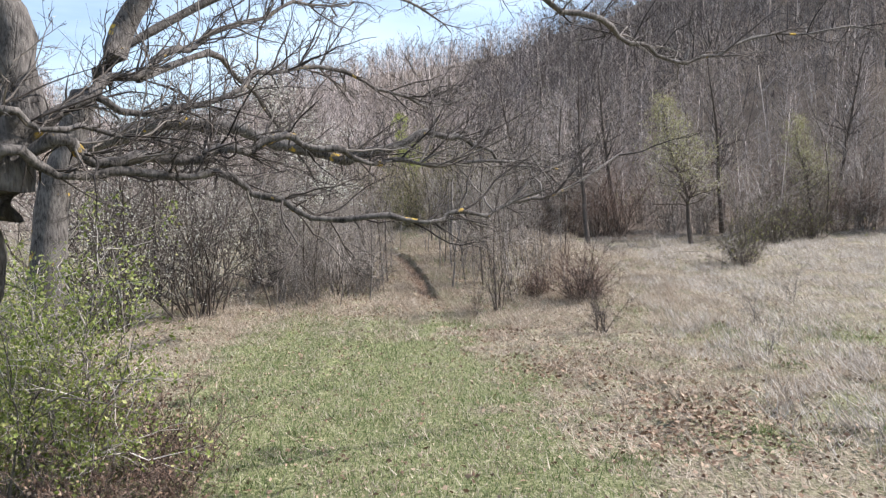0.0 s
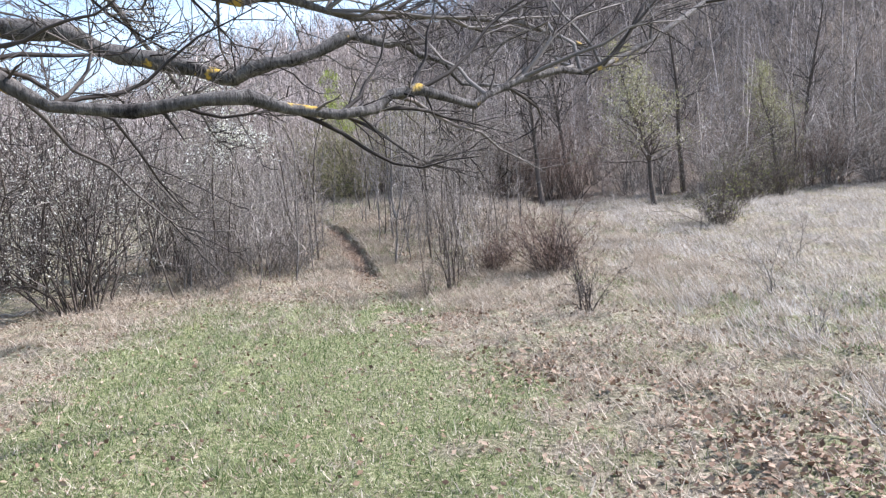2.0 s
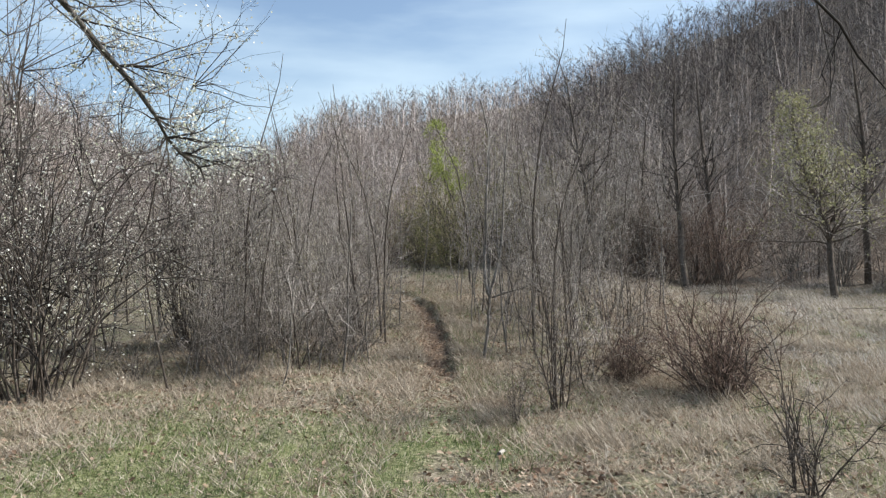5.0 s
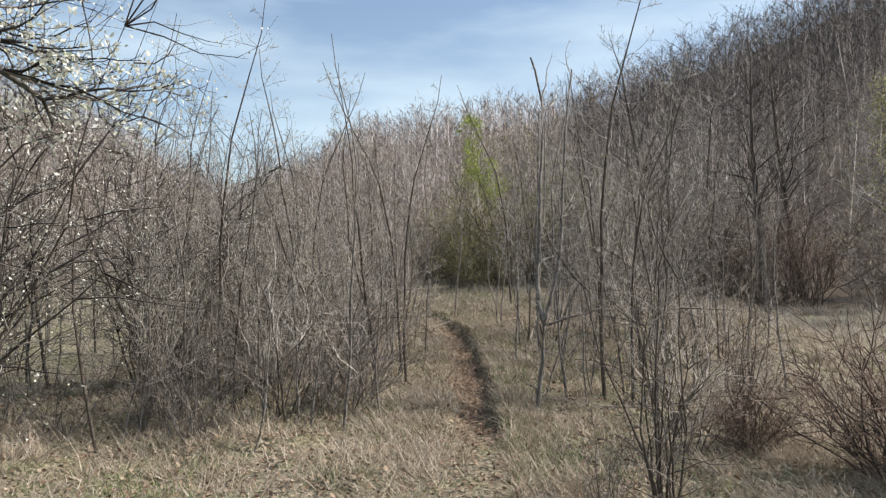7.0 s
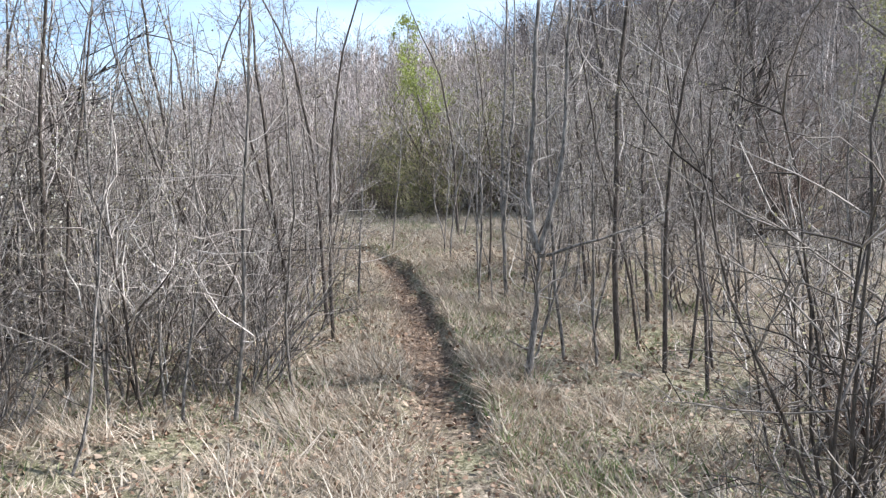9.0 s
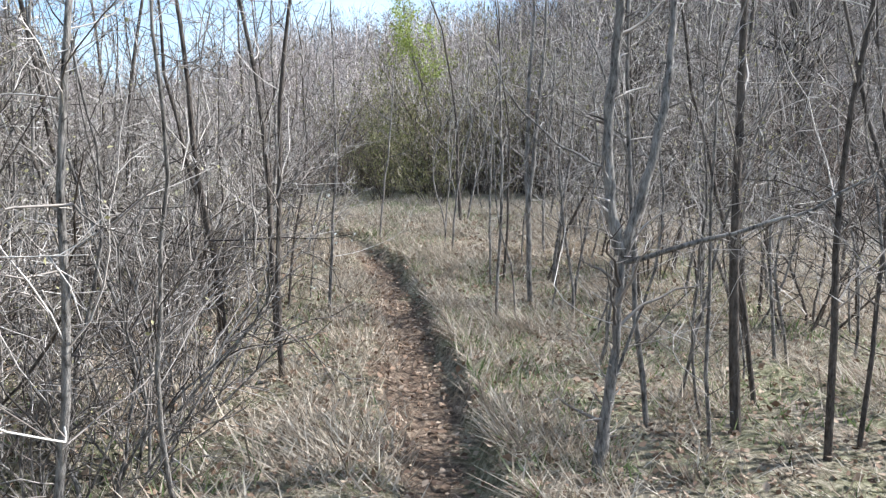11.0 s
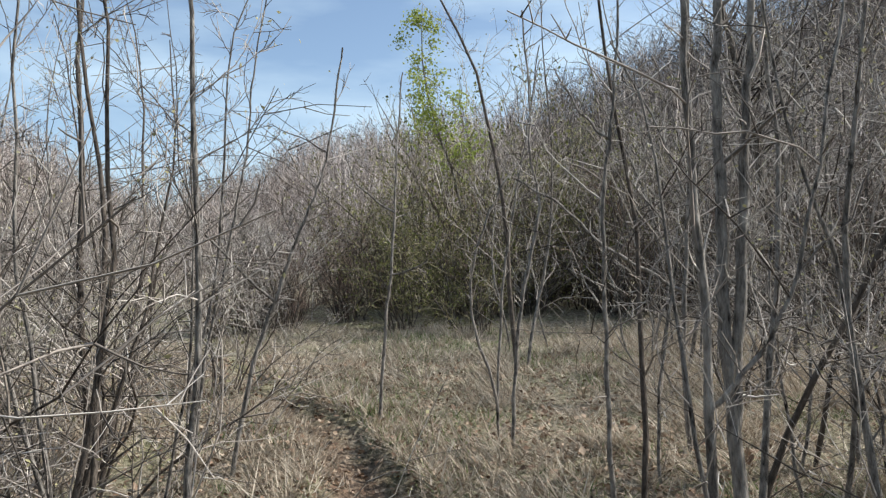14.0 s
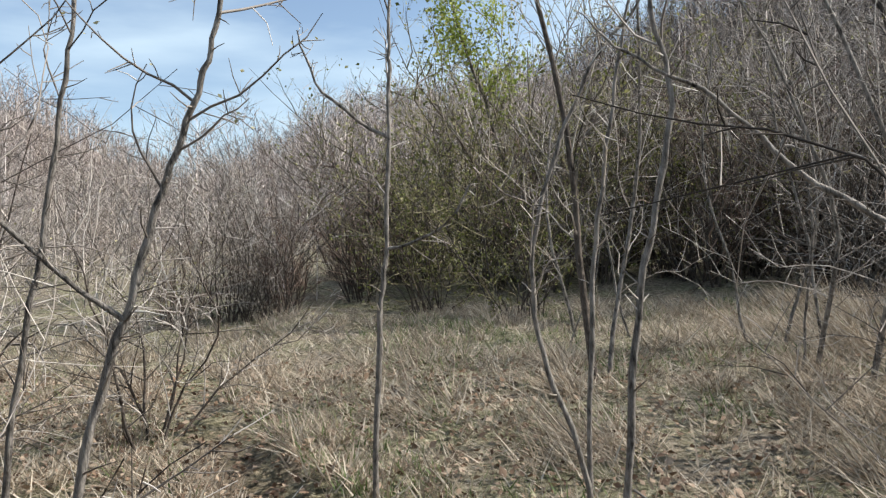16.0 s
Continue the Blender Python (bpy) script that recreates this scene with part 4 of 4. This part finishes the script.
# ---- grass, straw and fallen leaves ----
def blades(name, x, y, h, lean, width, mat, label, seed, lift=0.0, combed=False):
    """Single bent blades of grass, past counting."""
    rs = np.random.RandomState(seed)
    n = len(x)
    z = land(x, y) - 0.01 + lift
    w = rs.uniform(0, 2 * math.pi, n)
    if combed:
        w = 2.6 + 1.6 * wave(x * 0.55 + 5, y * 0.55) + rs.normal(0, 1.0, n)
    h = h * rs.uniform(0.4, 1.25, n)
    l = lean * rs.uniform(0.2, 1.3, n)
    a = rs.uniform(0, math.pi, n)
    p = np.column_stack((x, y, z))
    s = np.column_stack((np.cos(a), np.sin(a), np.zeros(n))) * (width * rs.uniform(0.6, 1.3, n))[:, None]
    d = np.column_stack((np.cos(w) * l, np.sin(w) * l, np.ones(n)))
    d /= np.linalg.norm(d, axis=1)[:, None]
    tip = p + d * h[:, None]
    i = np.arange(n) * 3
    ob = mesh_object(name, np.stack((p - s, p + s, tip), 1).reshape(-1, 3), np.column_stack((i, i + 1, i + 2)), mat, smooth=False)
    return tagged(ob, label, "grass", kind="stuff")


def scatter(n, x0, x1, y0, y1, seed, power=1.0):
    rs = np.random.RandomState(seed)
    u = rs.uniform(0, 1, n) ** power
    return rs.uniform(x0, x1, n), y0 + (y1 - y0) * u, rs


def off_path(x, y, half=0.3):
    return (np.abs(x - np.interp(y, PATH_Y, PATH_X) + 0.08) > half) | (y < 13.5)


x, y, rs = scatter(330000, -5, 4.5, -3, 16.5, 101, 0.9)
k = rs.uniform(0, 1, len(x)) < lawn(x, y) * 0.8 + 0.05 + 0.35 * (wave(x * 0.9 + 3, y * 0.9) > 0.35)
blades("lawn_grass", x[k], y[k], 0.06, 1.1, 0.005, GRASS, "short green spring grass of the lawn", 1)
x, y, rs = scatter(280000, -6, 14, -3, 31, 102, 1.1)
k = (rs.uniform(0, 1, len(x)) > lawn(x, y) * 0.85) & off_path(x, y) & (wave(x * 0.7, y * 0.7) > -0.35)
blades("dry_grass", x[k], y[k], 0.15, 3.4, 0.006, STRAW, "matted dry straw-coloured grass", 2, combed=True)
x, y, rs = scatter(170000, 2.0, 22, 6, 33, 103)
k = (x > 2.6 + 0.12 * (y - 6) + 0.8 * wave(x * 0.5, y * 0.5)) & (wave(x * 0.9 + 1, y * 1.3) > -0.18)
blades("pale_grass", x[k], y[k], 0.2, 2.0, 0.007, STRAW_PALE, "long pale flattened dry meadow grass", 3, combed=True)
x, y, rs = scatter(60000, -4.5, 5, 14, 31, 104)
k = off_path(x, y, 0.28) & (wave(x * 1.1 + 2, y * 1.1) > 0.2)
blades("green_tufts", x[k], y[k], 0.11, 1.3, 0.006, GRASS, "green grass growing through the straw", 4)
x, y, rs = scatter(90000, -5, 5, 13, 31, 105)
k = off_path(x, y, 0.3) & (wave(x * 1.3, y * 1.3) > 0.0)
blades("straw_tufts", x[k], y[k], 0.19, 2.8, 0.006, STRAW, "tufts of long dry grass beside the footpath", 5)

x, y, rs = scatter(26000, -0.75, 0.75, 15, 30, 106)
k = (np.abs(x) > 0.13 + 0.1 * np.abs(wave(x * 2, y * 2))) & (wave(y * 1.7, x * 0.5) > -0.25)
x = x + np.interp(y, PATH_Y, PATH_X)
blades("path_edge_grass", x[k], y[k], 0.13, 1.5, 0.006, STRAW, "dry grass hanging over the edges of the footpath", 6)
x, y, rs = scatter(7000, 0.2, 0.8, 15, 30, 107)
x = x + np.interp(y, PATH_Y, PATH_X)
k = wave(x * 1.4, y * 1.4) > 0
blades("path_edge_grass", x[k], y[k], 0.11, 1.3, 0.006, GRASS, "fresh green grass along the footpath", 7)



def clumps(n, per, x0, x1, y0, y1, seed, spread, test):
    """Blade feet gathered in tufts."""
    cx, cy, rs = scatter(n, x0, x1, y0, y1, seed)
    k = test(cx, cy)
    cx, cy = cx[k], cy[k]
    size = spread * rs.uniform(0.4, 1.4, len(cx))
    x = (cx[:, None] + rs.normal(0, 1, (len(cx), per)) * size[:, None]).ravel()
    y = (cy[:, None] + rs.normal(0, 1, (len(cx), per)) * size[:, None]).ravel()
    k = off_path(x, y, 0.27)
    return x[k], y[k]


x, y = clumps(1500, 60, -6, 6, 8, 31, 111, 0.09, lambda x, y: lawn(x, y) < 0.4)
blades("straw_clumps", x, y, 0.19, 2.0, 0.005, STRAW, "standing tufts of dry straw-coloured grass", 8)
x, y = clumps(700, 70, 3, 18, 6, 31, 112, 0.14, lambda x, y: x > 3 + 0.1 * (y - 6))
blades("pale_clumps", x, y, 0.3, 1.5, 0.006, STRAW_PALE, "tussocks of pale dead meadow grass", 9, combed=True)
x, y = clumps(520, 80, -5, 6.5, 3, 31, 113, 0.13, lambda x, y: wave(x * 0.5 + 2, y * 0.5) > 0.05)
blades("green_clumps", x, y, 0.12, 1.2, 0.006, GRASS, "tufts of fresh green grass", 10)
x, y = clumps(1300, 60, -5, 4, -1, 16, 114, 0.13, lambda x, y: lawn(x, y) > 0.5)
blades("straw_patches", x, y, 0.07, 2.5, 0.006, STRAW, "withered patches in the lawn", 11)

x, y = clumps(190, 260, -5, 6, 13.5, 31, 115, 0.17, lambda x, y: lawn(x, y) < 0.3)
blades("straw_tussocks", x, y, 0.32, 2.5, 0.005, STRAW, "big slumped tussocks of long dry grass", 12, combed=True)
x, y = clumps(60, 260, 1.2, 5, 26, 30.5, 116, 0.22, lambda x, y: y > 0)
blades("straw_tussocks", x, y, 0.42, 2.2, 0.006, STRAW, "heaped pale dry grass at the foot of the bank", 13, combed=True)

# fallen leaves
lv = Leaves()
rs = np.random.RandomState(7)
gg = random.Random(9)
for _ in range(36000):
    x, y = rs.uniform(-6, 7), rs.uniform(1, 29)
    if rs.uniform() < 0.6 * float(lawn(x, y)):
        continue
    lv.put((x, y, 0.0), 0.05, gg)
for _ in range(24000):
    y = gg.uniform(16, 29)
    lv.put((float(np.interp(y, PATH_Y, PATH_X)) + gg.gauss(0, 2.0), y, 0.0), 0.034, gg)
for cx, cy, n in ((2.3, 7.2, 900), (2.7, 8.6, 500), (1.6, 10.5, 500), (0.9, 13.8, 400), (-2.2, 3.6, 500), (0.4, 25.5, 300)):
    for _ in range(n):
        lv.put((cx + gg.gauss(0, 0.45), cy + gg.gauss(0, 0.6), 0.0), 0.06, gg)
c = np.array(lv.c)
c[:, 2] = land(c[:, 0], c[:, 1]) + 0.025
lv.c = c
tagged(lv.mesh("fallen_leaves", LITTER, flat=0.35), "brown fallen leaves strewn over the ground", "leaves", kind="stuff")
